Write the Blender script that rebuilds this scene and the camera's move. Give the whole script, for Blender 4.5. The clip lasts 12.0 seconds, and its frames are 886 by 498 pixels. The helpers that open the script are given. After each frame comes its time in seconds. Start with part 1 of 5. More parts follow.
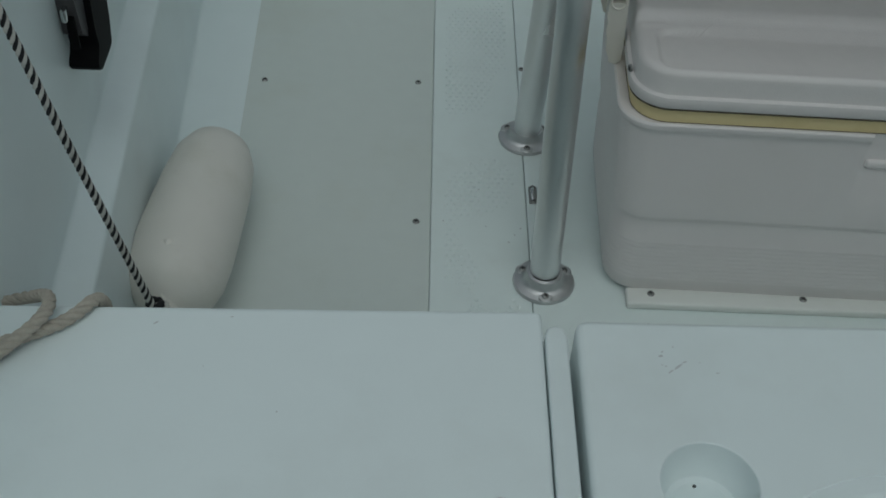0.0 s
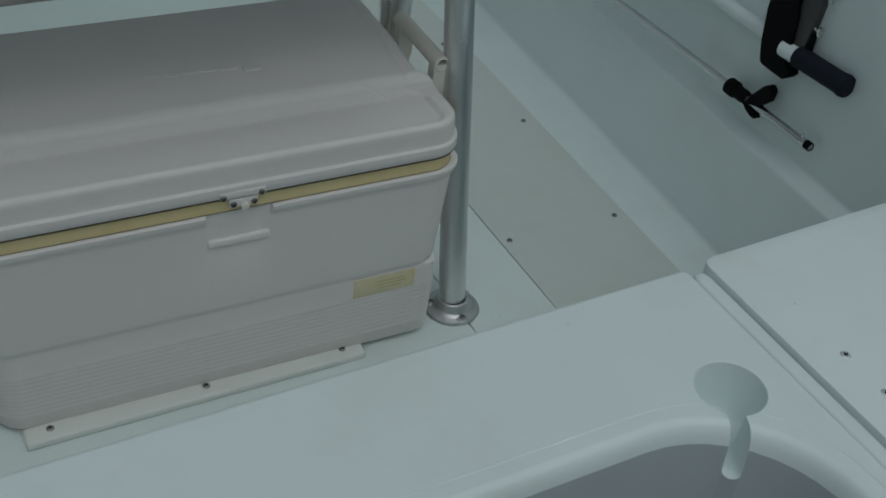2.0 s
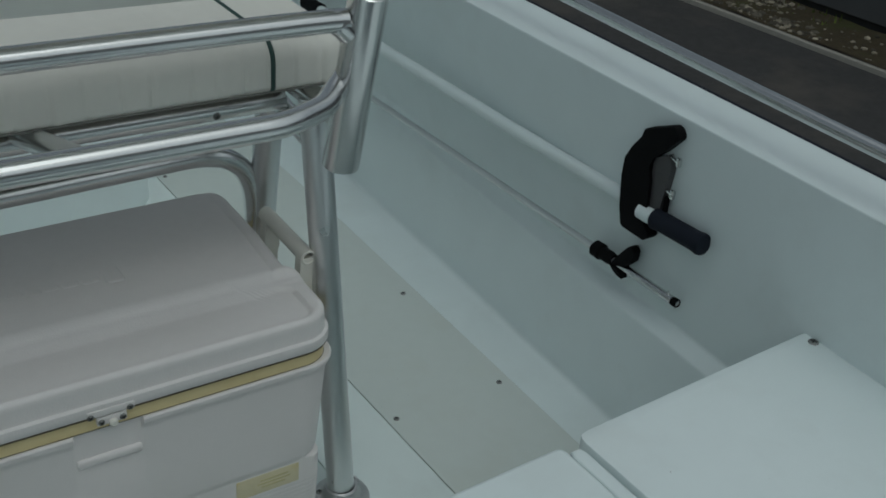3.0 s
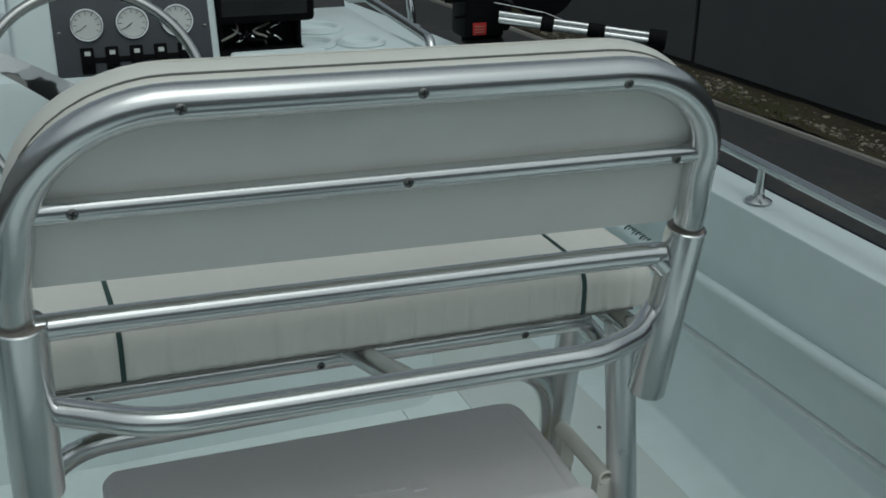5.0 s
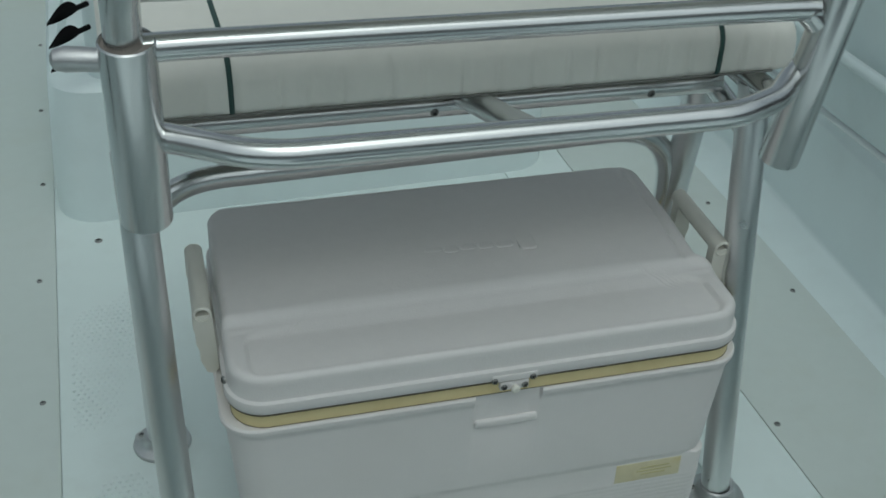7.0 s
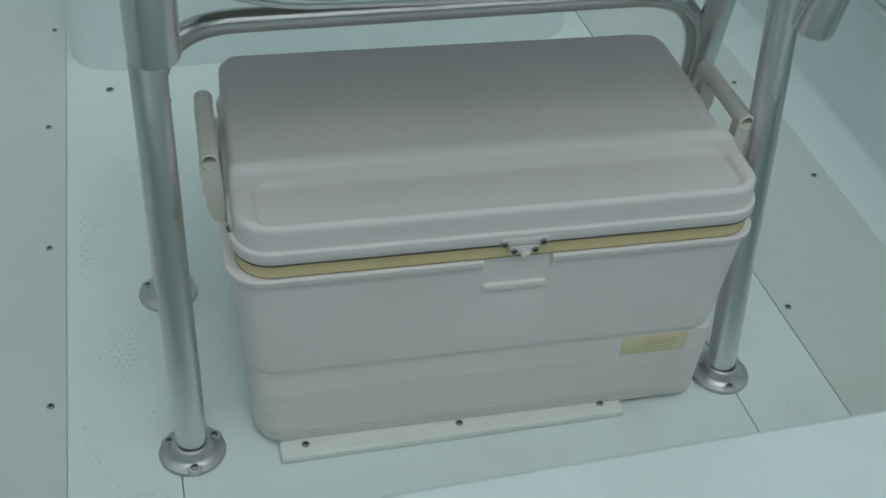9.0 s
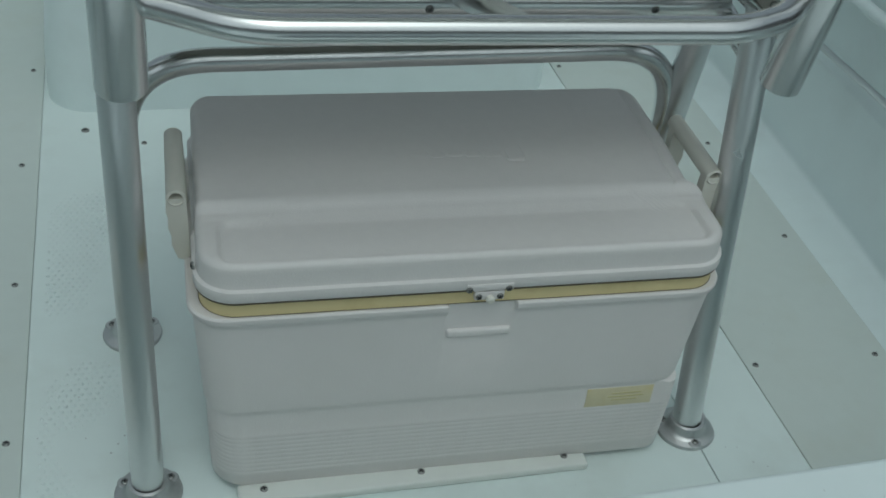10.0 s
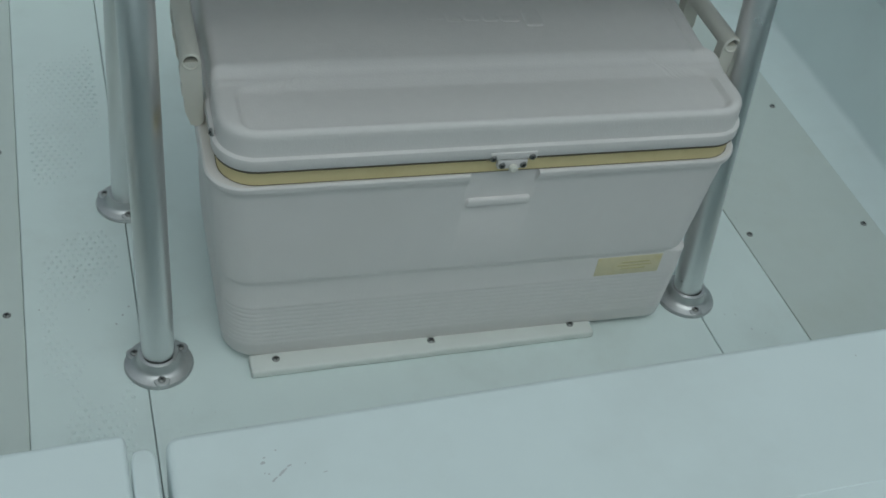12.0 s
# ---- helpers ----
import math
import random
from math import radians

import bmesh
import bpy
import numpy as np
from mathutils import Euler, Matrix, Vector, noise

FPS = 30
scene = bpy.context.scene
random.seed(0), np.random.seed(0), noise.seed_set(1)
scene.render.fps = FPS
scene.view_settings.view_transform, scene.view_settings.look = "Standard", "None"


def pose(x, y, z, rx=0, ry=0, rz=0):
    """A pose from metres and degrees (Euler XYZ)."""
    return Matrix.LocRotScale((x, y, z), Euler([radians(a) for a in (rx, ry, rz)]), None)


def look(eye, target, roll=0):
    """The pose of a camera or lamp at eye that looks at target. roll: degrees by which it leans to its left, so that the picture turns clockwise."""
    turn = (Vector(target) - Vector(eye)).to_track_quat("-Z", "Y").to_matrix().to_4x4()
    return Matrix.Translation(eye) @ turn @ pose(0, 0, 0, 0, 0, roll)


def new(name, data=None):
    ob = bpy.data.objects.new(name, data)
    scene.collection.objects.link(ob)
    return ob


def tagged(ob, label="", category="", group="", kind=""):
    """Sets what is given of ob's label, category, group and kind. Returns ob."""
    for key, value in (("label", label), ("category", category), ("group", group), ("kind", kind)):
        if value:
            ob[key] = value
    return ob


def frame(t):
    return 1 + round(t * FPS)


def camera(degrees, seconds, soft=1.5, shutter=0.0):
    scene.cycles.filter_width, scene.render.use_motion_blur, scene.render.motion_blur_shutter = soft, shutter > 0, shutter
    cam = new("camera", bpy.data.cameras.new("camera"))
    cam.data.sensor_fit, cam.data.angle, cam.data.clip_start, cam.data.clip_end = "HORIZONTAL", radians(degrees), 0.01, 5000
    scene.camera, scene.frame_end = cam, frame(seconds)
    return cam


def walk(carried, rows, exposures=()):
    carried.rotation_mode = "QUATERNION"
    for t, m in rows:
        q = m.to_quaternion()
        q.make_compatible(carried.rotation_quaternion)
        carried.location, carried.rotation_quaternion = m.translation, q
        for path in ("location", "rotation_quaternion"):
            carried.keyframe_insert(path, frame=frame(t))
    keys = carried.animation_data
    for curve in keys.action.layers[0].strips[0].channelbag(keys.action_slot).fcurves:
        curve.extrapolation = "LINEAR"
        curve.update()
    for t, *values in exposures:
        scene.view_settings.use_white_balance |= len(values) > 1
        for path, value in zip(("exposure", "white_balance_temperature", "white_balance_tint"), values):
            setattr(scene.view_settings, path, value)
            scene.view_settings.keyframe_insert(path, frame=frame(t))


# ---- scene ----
cam = camera(42.7, 12.0, 1.7)
PATH = [
    (0, (-0.658, -1.294, 1.359), (-0.615, 0.12, -0.055), 3.0),
    (0.5, (-0.599, -1.305, 1.361), (-0.345, 0.093, -0.047), 4.6),
    (1, (-0.546, -1.321, 1.364), (-0.082, 0.008, -0.057), 5.5),
    (1.5, (-0.478, -1.315, 1.366), (0.212, 0.012, 0.038), 7.3),
    (2, (-0.415, -1.317, 1.386), (0.422, 0.004, 0.14), 7.3),
    (2.5, (-0.363, -1.32, 1.412), (0.626, -0.027, 0.25), 6.9),
    (2.7, (-0.353, -1.318, 1.429), (0.668, 0.0, 0.325), 6.1),
    (4.3, (-0.396, -1.302, 1.506), (0.542, 0.261, 0.683), 2.8),
    (4.5, (-0.406, -1.292, 1.515), (0.46, 0.317, 0.702), 2.4),
    (5, (-0.436, -1.273, 1.525), (0.273, 0.433, 0.759), 1.1),
    (5.5, (-0.461, -1.257, 1.55), (0.119, 0.488, 0.762), 1.3),
    (6, (-0.462, -1.245, 1.534), (0.101, 0.48, 0.694), 0.7),
    (6.5, (-0.456, -1.23, 1.487), (0.077, 0.431, 0.508), 0.7),
    (7, (-0.448, -1.204, 1.452), (0.057, 0.375, 0.334), 2.2),
    (7.5, (-0.44, -1.191, 1.419), (0.06, 0.319, 0.206), 4.2),
    (7.7, (-0.442, -1.193, 1.414), (0.057, 0.302, 0.182), 4.7),
    (9.3, (-0.436, -1.196, 1.4), (-0.004, 0.271, 0.111), 4.7),
    (9.5, (-0.429, -1.206, 1.392), (-0.008, 0.291, 0.134), 4.5),
    (10, (-0.418, -1.212, 1.386), (0.077, 0.31, 0.186), 6.9),
    (10.5, (-0.435, -1.196, 1.353), (0.002, 0.281, 0.077), 5.1),
    (11, (-0.502, -1.172, 1.355), (-0.014, 0.259, 0.045), 6.0),
    (11.5, (-0.525, -1.155, 1.356), (0.014, 0.194, -0.019), 8.6),
    (12, (-0.537, -1.163, 1.353), (0.06, 0.179, -0.004), 10.8),
]
walk(cam, [(t, look(eye, target, roll)) for t, eye, target, roll in PATH], [(0.0, -1.10, 6030, -1), (1.5, -1.13, 6020, -1), (2.7, -1.04, 6010, -1), (4.5, -0.85, 6010, -2), (5.5, -0.80, 5990, -3), (7.5, -0.63, 5920, -5), (9.5, -0.65, 5890, -6), (12.0, -0.73, 5860, -5)])

# ---- world, sun, exposure ----
world = bpy.data.worlds.new("world")
scene.world = world
world.use_nodes = True
_nt = world.node_tree
_sky = _nt.nodes.new("ShaderNodeTexSky")
_sky.sky_type = "NISHITA"
_sky.sun_disc = False
_sky.sun_elevation = radians(65)
_sky.sun_rotation = radians(178)
_sky.air_density, _sky.dust_density, _sky.ozone_density = 1.0, 4.0, 1.0
_cloud = _nt.nodes.new("ShaderNodeHueSaturation")  # a veiled, nearly grey sky
_cloud.inputs["Saturation"].default_value = 0.28
_nt.links.new(_sky.outputs[0], _cloud.inputs["Color"])
_nt.links.new(_cloud.outputs[0], _nt.nodes["Background"].inputs[0])
_nt.nodes["Background"].inputs[1].default_value = 0.13
sun = new("sun", bpy.data.lights.new("sun", "SUN"))
sun.data.energy, sun.data.angle, sun.data.color = 0.58, radians(115), (1.0, 0.97, 0.93)
sun.matrix_world = look((0.05, -1.45, 3.35), (0, 0, 0))


# ---- materials ----
def material(name, colour, rough=0.5, metal=0.0, grain=0.0, grain_size=60.0, stain=0.0, stain_size=4.0, bump=0.0, bump_size=200.0,
             stain_colour=(0.35, 0.33, 0.27), rough_var=0.0, coat=0.0, per_object=0.0, specks=0.0):
    m = bpy.data.materials.new(name)
    m.use_nodes = True
    nt = m.node_tree
    n, l = nt.nodes, nt.links
    b = n["Principled BSDF"]
    b.inputs["Metallic"].default_value = metal
    b.inputs["Coat Weight"].default_value = coat
    b.inputs["Coat Roughness"].default_value = 0.15
    co = n.new("ShaderNodeTexCoord")
    geo = n.new("ShaderNodeNewGeometry")
    src = geo.outputs["Position"]
    base = n.new("ShaderNodeRGB")
    base.outputs[0].default_value = (*colour, 1)
    out = base.outputs[0]
    if grain:
        t = n.new("ShaderNodeTexNoise")
        t.inputs["Scale"].default_value, t.inputs["Detail"].default_value = grain_size, 5
        l.new(src, t.inputs["Vector"])
        r = n.new("ShaderNodeMapRange")
        r.inputs[3].default_value, r.inputs[4].default_value = 1 - grain, 1 + grain
        l.new(t.outputs[0], r.inputs[0])
        mx = n.new("ShaderNodeMix")
        mx.data_type, mx.blend_type = "RGBA", "MULTIPLY"
        mx.inputs[0].default_value = 1
        l.new(out, mx.inputs[6])
        l.new(r.outputs[0], mx.inputs[7])
        out = mx.outputs[2]
    if stain:
        t = n.new("ShaderNodeTexNoise")
        t.inputs["Scale"].default_value, t.inputs["Detail"].default_value, t.inputs["Roughness"].default_value = stain_size, 7, 0.62
        l.new(src, t.inputs["Vector"])
        r = n.new("ShaderNodeMapRange")
        r.inputs[1].default_value, r.inputs[2].default_value = 0.52, 0.78
        r.inputs[3].default_value, r.inputs[4].default_value = 0, stain
        l.new(t.outputs[0], r.inputs[0])
        mx = n.new("ShaderNodeMix")
        mx.data_type = "RGBA"
        mx.inputs[7].default_value = (*stain_colour, 1)
        l.new(r.outputs[0], mx.inputs[0])
        l.new(out, mx.inputs[6])
        out = mx.outputs[2]
    if specks:
        t = n.new("ShaderNodeTexNoise")
        t.inputs["Scale"].default_value, t.inputs["Detail"].default_value, t.inputs["Roughness"].default_value = 34, 8, 0.75
        l.new(src, t.inputs["Vector"])
        r = n.new("ShaderNodeMapRange")
        r.inputs[1].default_value, r.inputs[2].default_value = 0.70, 0.80
        r.inputs[3].default_value, r.inputs[4].default_value = 0, specks
        l.new(t.outputs[0], r.inputs[0])
        mx = n.new("ShaderNodeMix")
        mx.data_type = "RGBA"
        mx.inputs[7].default_value = (0.16, 0.15, 0.13, 1)
        l.new(r.outputs[0], mx.inputs[0])
        l.new(out, mx.inputs[6])
        out = mx.outputs[2]
    if per_object:
        oi = n.new("ShaderNodeObjectInfo")
        r = n.new("ShaderNodeMapRange")
        r.inputs[3].default_value, r.inputs[4].default_value = 1 - per_object, 1 + per_object
        l.new(oi.outputs["Random"], r.inputs[0])
        mx = n.new("ShaderNodeMix")
        mx.data_type, mx.blend_type = "RGBA", "MULTIPLY"
        mx.inputs[0].default_value = 1
        l.new(out, mx.inputs[6])
        l.new(r.outputs[0], mx.inputs[7])
        out = mx.outputs[2]
    l.new(out, b.inputs["Base Color"])
    if rough_var:
        t = n.new("ShaderNodeTexNoise")
        t.inputs["Scale"].default_value, t.inputs["Detail"].default_value = 22, 6
        l.new(src, t.inputs["Vector"])
        r = n.new("ShaderNodeMapRange")
        r.inputs[3].default_value, r.inputs[4].default_value = max(0.02, rough - rough_var), rough + rough_var
        l.new(t.outputs[0], r.inputs[0])
        l.new(r.outputs[0], b.inputs["Roughness"])
    else:
        b.inputs["Roughness"].default_value = rough
    if bump:
        t = n.new("ShaderNodeTexNoise")
        t.inputs["Scale"].default_value, t.inputs["Detail"].default_value = bump_size, 4
        l.new(src, t.inputs["Vector"])
        bp = n.new("ShaderNodeBump")
        bp.inputs["Strength"].default_value, bp.inputs["Distance"].default_value = bump, 0.002
        l.new(t.outputs[0], bp.inputs["Height"])
        l.new(bp.outputs[0], b.inputs["Normal"])
    return m


def by_island(m, lo, hi):
    """Darkens each loose piece of a mesh by its own chance amount."""
    nt = m.node_tree
    bs = nt.nodes["Principled BSDF"]
    old = bs.inputs["Base Color"].links[0].from_socket
    g = nt.nodes.new("ShaderNodeNewGeometry")
    pw = nt.nodes.new("ShaderNodeMath")
    pw.operation = "POWER"
    pw.inputs[1].default_value = 2.2
    nt.links.new(g.outputs["Random Per Island"], pw.inputs[0])
    r = nt.nodes.new("ShaderNodeMapRange")
    r.inputs[3].default_value, r.inputs[4].default_value = lo, hi
    nt.links.new(pw.outputs[0], r.inputs[0])
    mx = nt.nodes.new("ShaderNodeMix")
    mx.data_type, mx.blend_type = "RGBA", "MULTIPLY"
    mx.inputs[0].default_value = 1
    nt.links.new(old, mx.inputs[6])
    nt.links.new(r.outputs[0], mx.inputs[7])
    nt.links.new(mx.outputs[2], bs.inputs["Base Color"])


GEL = material("white gelcoat", (0.73, 0.805, 0.805), 0.36, grain=0.04, grain_size=9, stain=0.14, stain_size=3.5, rough_var=0.08, bump=0.04, bump_size=60, specks=0.35)
# deck gelcoat greyed: the deep basin's shade is put into this colour
BASINSHADE = material("basin gelcoat greyed for shade", (0.42, 0.46, 0.475), 0.45, grain=0.04, grain_size=9, stain=0.15, stain_size=4, rough_var=0.08, bump=0.05, bump_size=80)
FLOOR = material("floor gelcoat", (0.72, 0.795, 0.78), 0.45, grain=0.03, grain_size=14, stain=0.16, stain_size=5, rough_var=0.08, bump=0.08, bump_size=160, specks=0.4)
PANEL = material("floor panel board", (0.60, 0.648, 0.62), 0.5, grain=0.03, grain_size=30, stain=0.30, stain_size=4.5, stain_colour=(0.52, 0.53, 0.44), rough_var=0.06, bump=0.1, bump_size=350, specks=0.3)
BOARD = material("white board", (0.74, 0.815, 0.815), 0.40, grain=0.02, grain_size=20, stain=0.10, stain_size=6, rough_var=0.06, bump=0.06, bump_size=300, specks=0.35)
COOLER = material("cooler plastic", (0.69, 0.66, 0.645), 0.45, grain=0.025, grain_size=40, stain=0.18, stain_size=5, bump=0.16, bump_size=400, stain_colour=(0.52, 0.49, 0.42), specks=0.25)
# cooler plastic again, darkened to hold the shade under the seat
LIDTOP = material("cooler lid plastic greyed for shade", (0.66, 0.635, 0.62), 0.5, grain=0.035, grain_size=60, stain=0.14, stain_size=6, bump=0.2, bump_size=350, stain_colour=(0.55, 0.52, 0.47))
GASKET = material("yellowed gasket", (0.69, 0.575, 0.31), 0.5, grain=0.06, grain_size=30, stain=0.4, stain_size=14, stain_colour=(0.48, 0.36, 0.15))
ALU = material("bright aluminium tube", (0.70, 0.705, 0.70), 0.23, 1.0, grain=0.02, grain_size=18, rough_var=0.03, bump=0.003, bump_size=120)
LEGALU = material("satin anodised aluminium", (0.70, 0.71, 0.71), 0.30, 1.0, grain=0.03, grain_size=14, rough_var=0.06, bump=0.012, bump_size=300)
CAST = material("cast aluminium", (0.58, 0.58, 0.58), 0.44, 1.0, grain=0.1, grain_size=80, rough_var=0.1, bump=0.25, bump_size=220)
STEEL = material("polished steel", (0.60, 0.61, 0.61), 0.15, 1.0, grain=0.03, rough_var=0.05)
WHEELSTEEL = material("dark polished wheel steel", (0.44, 0.44, 0.43), 0.16, 1.0, grain=0.05, rough_var=0.05)
SPOKE = material("mirror polished spoke", (0.58, 0.58, 0.57), 0.07, 1.0, grain=0.05, bump=0.5, bump_size=10)
BRIGHT = material("bright screw steel", (0.86, 0.88, 0.88), 0.42, 1.0, grain=0.1, grain_size=300)
SCREW = material("screw steel", (0.32, 0.32, 0.31), 0.35, 1.0, grain=0.2, grain_size=400)
OXIDE = material("dull dark screw steel", (0.24, 0.24, 0.23), 0.4, 1.0, grain=0.2, grain_size=400)
# stands in for the lit inside of the open rod holders
GAPFILL = material("dull brown-grey gap filler", (0.33, 0.29, 0.26), 0.6, grain=0.15, grain_size=120)
# near-black stands in for the shade in slots, bores and the drain
DARK = material("dark recess", (0.03, 0.03, 0.03), 0.6)
VINYL = material("cream vinyl", (0.77, 0.755, 0.69), 0.48, grain=0.03, grain_size=40, stain=0.10, stain_size=8, bump=0.15, bump_size=500)
BACKBOARD = material("cream backrest board", (0.79, 0.79, 0.735), 0.42, grain=0.03, grain_size=12, stain=0.12, stain_size=5, bump=0.1, bump_size=350)
WELT = material("green welt", (0.03, 0.07, 0.06), 0.5)
# dark brown that paints the shadow gaps along the gasket
GAPDARK = material("dark gap shade", (0.15, 0.125, 0.08), 0.6, grain=0.4, grain_size=60)
SLAT = material("dark brown seat board", (0.27, 0.25, 0.22), 0.6, grain=0.2, grain_size=30, stain=0.4, stain_size=12, stain_colour=(0.14, 0.12, 0.10))
SEAM = material("dark stitched seam", (0.16, 0.16, 0.145), 0.6, grain=0.3, grain_size=150)
BLACK = material("black plastic", (0.0045, 0.0045, 0.005), 0.6, grain=0.2, grain_size=90, bump=0.2, bump_size=300)
BLACK.node_tree.nodes["Principled BSDF"].inputs["Specular IOR Level"].default_value = 0.08
SCUFF = material("grey scuff", (0.52, 0.55, 0.55), 0.7, grain=0.2, grain_size=200)
RUBBER = material("blue grey rubber", (0.012, 0.015, 0.024), 0.7, grain=0.15, grain_size=200, bump=0.3, bump_size=500)
RUBBER.node_tree.nodes["Principled BSDF"].inputs["Specular IOR Level"].default_value = 0.18
GREYPLATE = material("grey plate", (0.06, 0.058, 0.06), 0.5, grain=0.1)
DASH = material("dark grey dash panel", (0.055, 0.06, 0.068), 0.5, grain=0.08, grain_size=120)
DIAL = material("white dial", (0.60, 0.62, 0.59), 0.4, grain=0.03)
RED = material("red plastic", (0.40, 0.02, 0.02), 0.4)
FENDER = material("cream fender vinyl", (0.70, 0.68, 0.625), 0.5, grain=0.03, grain_size=14, stain=0.35, stain_size=9, stain_colour=(0.50, 0.48, 0.38), specks=0.3, bump=0.08, bump_size=120)
ROPEW = material("tan rope", (0.42, 0.39, 0.33), 0.9, grain=0.2, grain_size=220, bump=0.6, bump_size=700)
CORDW = material("white cord strand", (0.55, 0.54, 0.50), 0.9, grain=0.15, grain_size=300)
CORDB = material("black cord strand", (0.015, 0.015, 0.017), 0.9, grain=0.15, grain_size=300)
ASPHALT = material("asphalt", (0.047, 0.046, 0.046), 0.9, grain=0.35, grain_size=25, stain=1.0, stain_size=1.1, stain_colour=(0.105, 0.092, 0.080), bump=0.6, bump_size=90)
KERB = material("concrete kerb", (0.31, 0.295, 0.26), 0.9, grain=0.2, grain_size=20, stain=0.4, stain_size=2)
SOIL = material("mossy soil", (0.052, 0.040, 0.020), 0.95, grain=0.5, grain_size=26, stain=0.8, stain_size=3, stain_colour=(0.050, 0.066, 0.010), bump=0.8, bump_size=40)
STONE = material("pebbles", (0.52, 0.46, 0.35), 0.9, grain=0.3, grain_size=30)
by_island(STONE, 0.12, 0.75)
MOSS = material("olive grass and moss", (0.10, 0.135, 0.022), 0.9, grain=0.4, grain_size=8)
by_island(MOSS, 0.45, 1.3)
# darker colour of the wall's backing, below and between the panels
WALLBACK = material("dark wall backing", (0.040, 0.040, 0.040), 0.85, grain=0.2, grain_size=8, stain=0.5, stain_size=2, stain_colour=(0.055, 0.048, 0.036))
FENCE = material("dark grey wall cladding", (0.082, 0.085, 0.088), 0.7, grain=0.15, grain_size=3, stain=0.25, stain_size=0.7, stain_colour=(0.095, 0.095, 0.090))
PVC = material("ivory plastic tube", (0.70, 0.68, 0.61), 0.45, grain=0.03, grain_size=50, bump=0.05)
STRIP = material("off-white strip plastic", (0.73, 0.745, 0.71), 0.42, grain=0.02, grain_size=20, stain=0.12, stain_size=7, rough_var=0.05, specks=0.3)
YLABEL = material("yellowed label", (0.64, 0.575, 0.38), 0.5, grain=0.10, grain_size=60, stain=1.0, stain_size=17, stain_colour=(0.60, 0.47, 0.13))
LABELINK = material("label ink", (0.55, 0.49, 0.27), 0.6)
# for the added walls that only show as reflections
PALEWALL = material("pale unseen reflector wall", (0.50, 0.50, 0.48), 0.8, grain=0.08, grain_size=6, stain=0.2, stain_size=0.8)
GLASS = material("smoked acrylic", (0.02, 0.02, 0.022), 0.08)


# ---- mesh helpers ----
def thing(name, at, label, category, group="", kind=""):
    ob = new(name)
    ob.empty_display_size = 0.05
    ob.location = at
    return tagged(ob, label, category, group, kind)


def world_place(ob):
    p = Vector(ob.location)
    while ob.parent:
        ob = ob.parent
        p += Vector(ob.location)
    return p


def part(name, bm, mat, parent=None, label="", smooth=True):
    """One bmesh, in world places, as one object whose origin is at its middle; under a thing or a part."""
    if smooth:
        for f in bm.faces:
            f.smooth = True
    me = bpy.data.meshes.new(name)
    vs = [v.co for v in bm.verts]
    lo = Vector([min(v[i] for v in vs) for i in range(3)])
    hi = Vector([max(v[i] for v in vs) for i in range(3)])
    mid = Vector(((lo.x + hi.x) / 2, (lo.y + hi.y) / 2, lo.z))
    bmesh.ops.translate(bm, vec=-mid, verts=bm.verts)
    bm.to_mesh(me)
    bm.free()
    if smooth:
        me.set_sharp_from_angle(angle=radians(38))
    mats = mat if isinstance(mat, (list, tuple)) else [mat]
    for m in mats:
        me.materials.append(m)
    ob = new(name, me)
    ob.location = mid
    if parent:
        ob.parent = parent
        ob.location = mid - world_place(parent)
    if label:
        ob["label"] = label
    return ob


def piece(name, me, at, parent, rot=None):
    """An object that shares a mesh, at a world place."""
    ob = new(name, me)
    ob.parent = parent
    ob.location = Vector(at) - (world_place(parent) if parent else Vector())
    if rot:
        ob.rotation_mode = "QUATERNION"
        ob.rotation_quaternion = rot
    return ob


def box(x0, x1, y0, y1, z0, z1, bevel=0.003, seg=2, bm=None):
    bm2 = bmesh.new()
    bmesh.ops.create_cube(bm2, size=1)
    bmesh.ops.scale(bm2, vec=(x1 - x0, y1 - y0, z1 - z0), verts=bm2.verts)
    bmesh.ops.translate(bm2, vec=((x0 + x1) / 2, (y0 + y1) / 2, (z0 + z1) / 2), verts=bm2.verts)
    if bevel:
        bmesh.ops.bevel(bm2, geom=bm2.edges[:], offset=bevel, segments=seg, affect="EDGES", profile=0.5)
    return joined(bm, bm2)


def joined(bm, bm2):
    if bm is None:
        return bm2
    me = bpy.data.meshes.new("tmp")
    bm2.to_mesh(me)
    bm2.free()
    bm.from_mesh(me)
    bpy.data.meshes.remove(me)
    return bm


def rounded_path(points, radius, steps=8):
    """A polyline whose inner corners are turned into arcs."""
    pts = [Vector(p) for p in points]
    out = [pts[0]]
    for i in range(1, len(pts) - 1):
        p, a, b = pts[i], pts[i - 1] - pts[i], pts[i + 1] - pts[i]
        r = radius[i] if isinstance(radius, dict) else radius
        ang = a.angle(b)
        d = min(r / math.tan(ang / 2), a.length * 0.49, b.length * 0.49)
        s, e = p + a.normalized() * d, p + b.normalized() * d
        for k in range(steps + 1):
            t = k / steps
            out.append(s * (1 - t) ** 2 + p * 2 * t * (1 - t) + e * t * t)
    out.append(pts[-1])
    return out


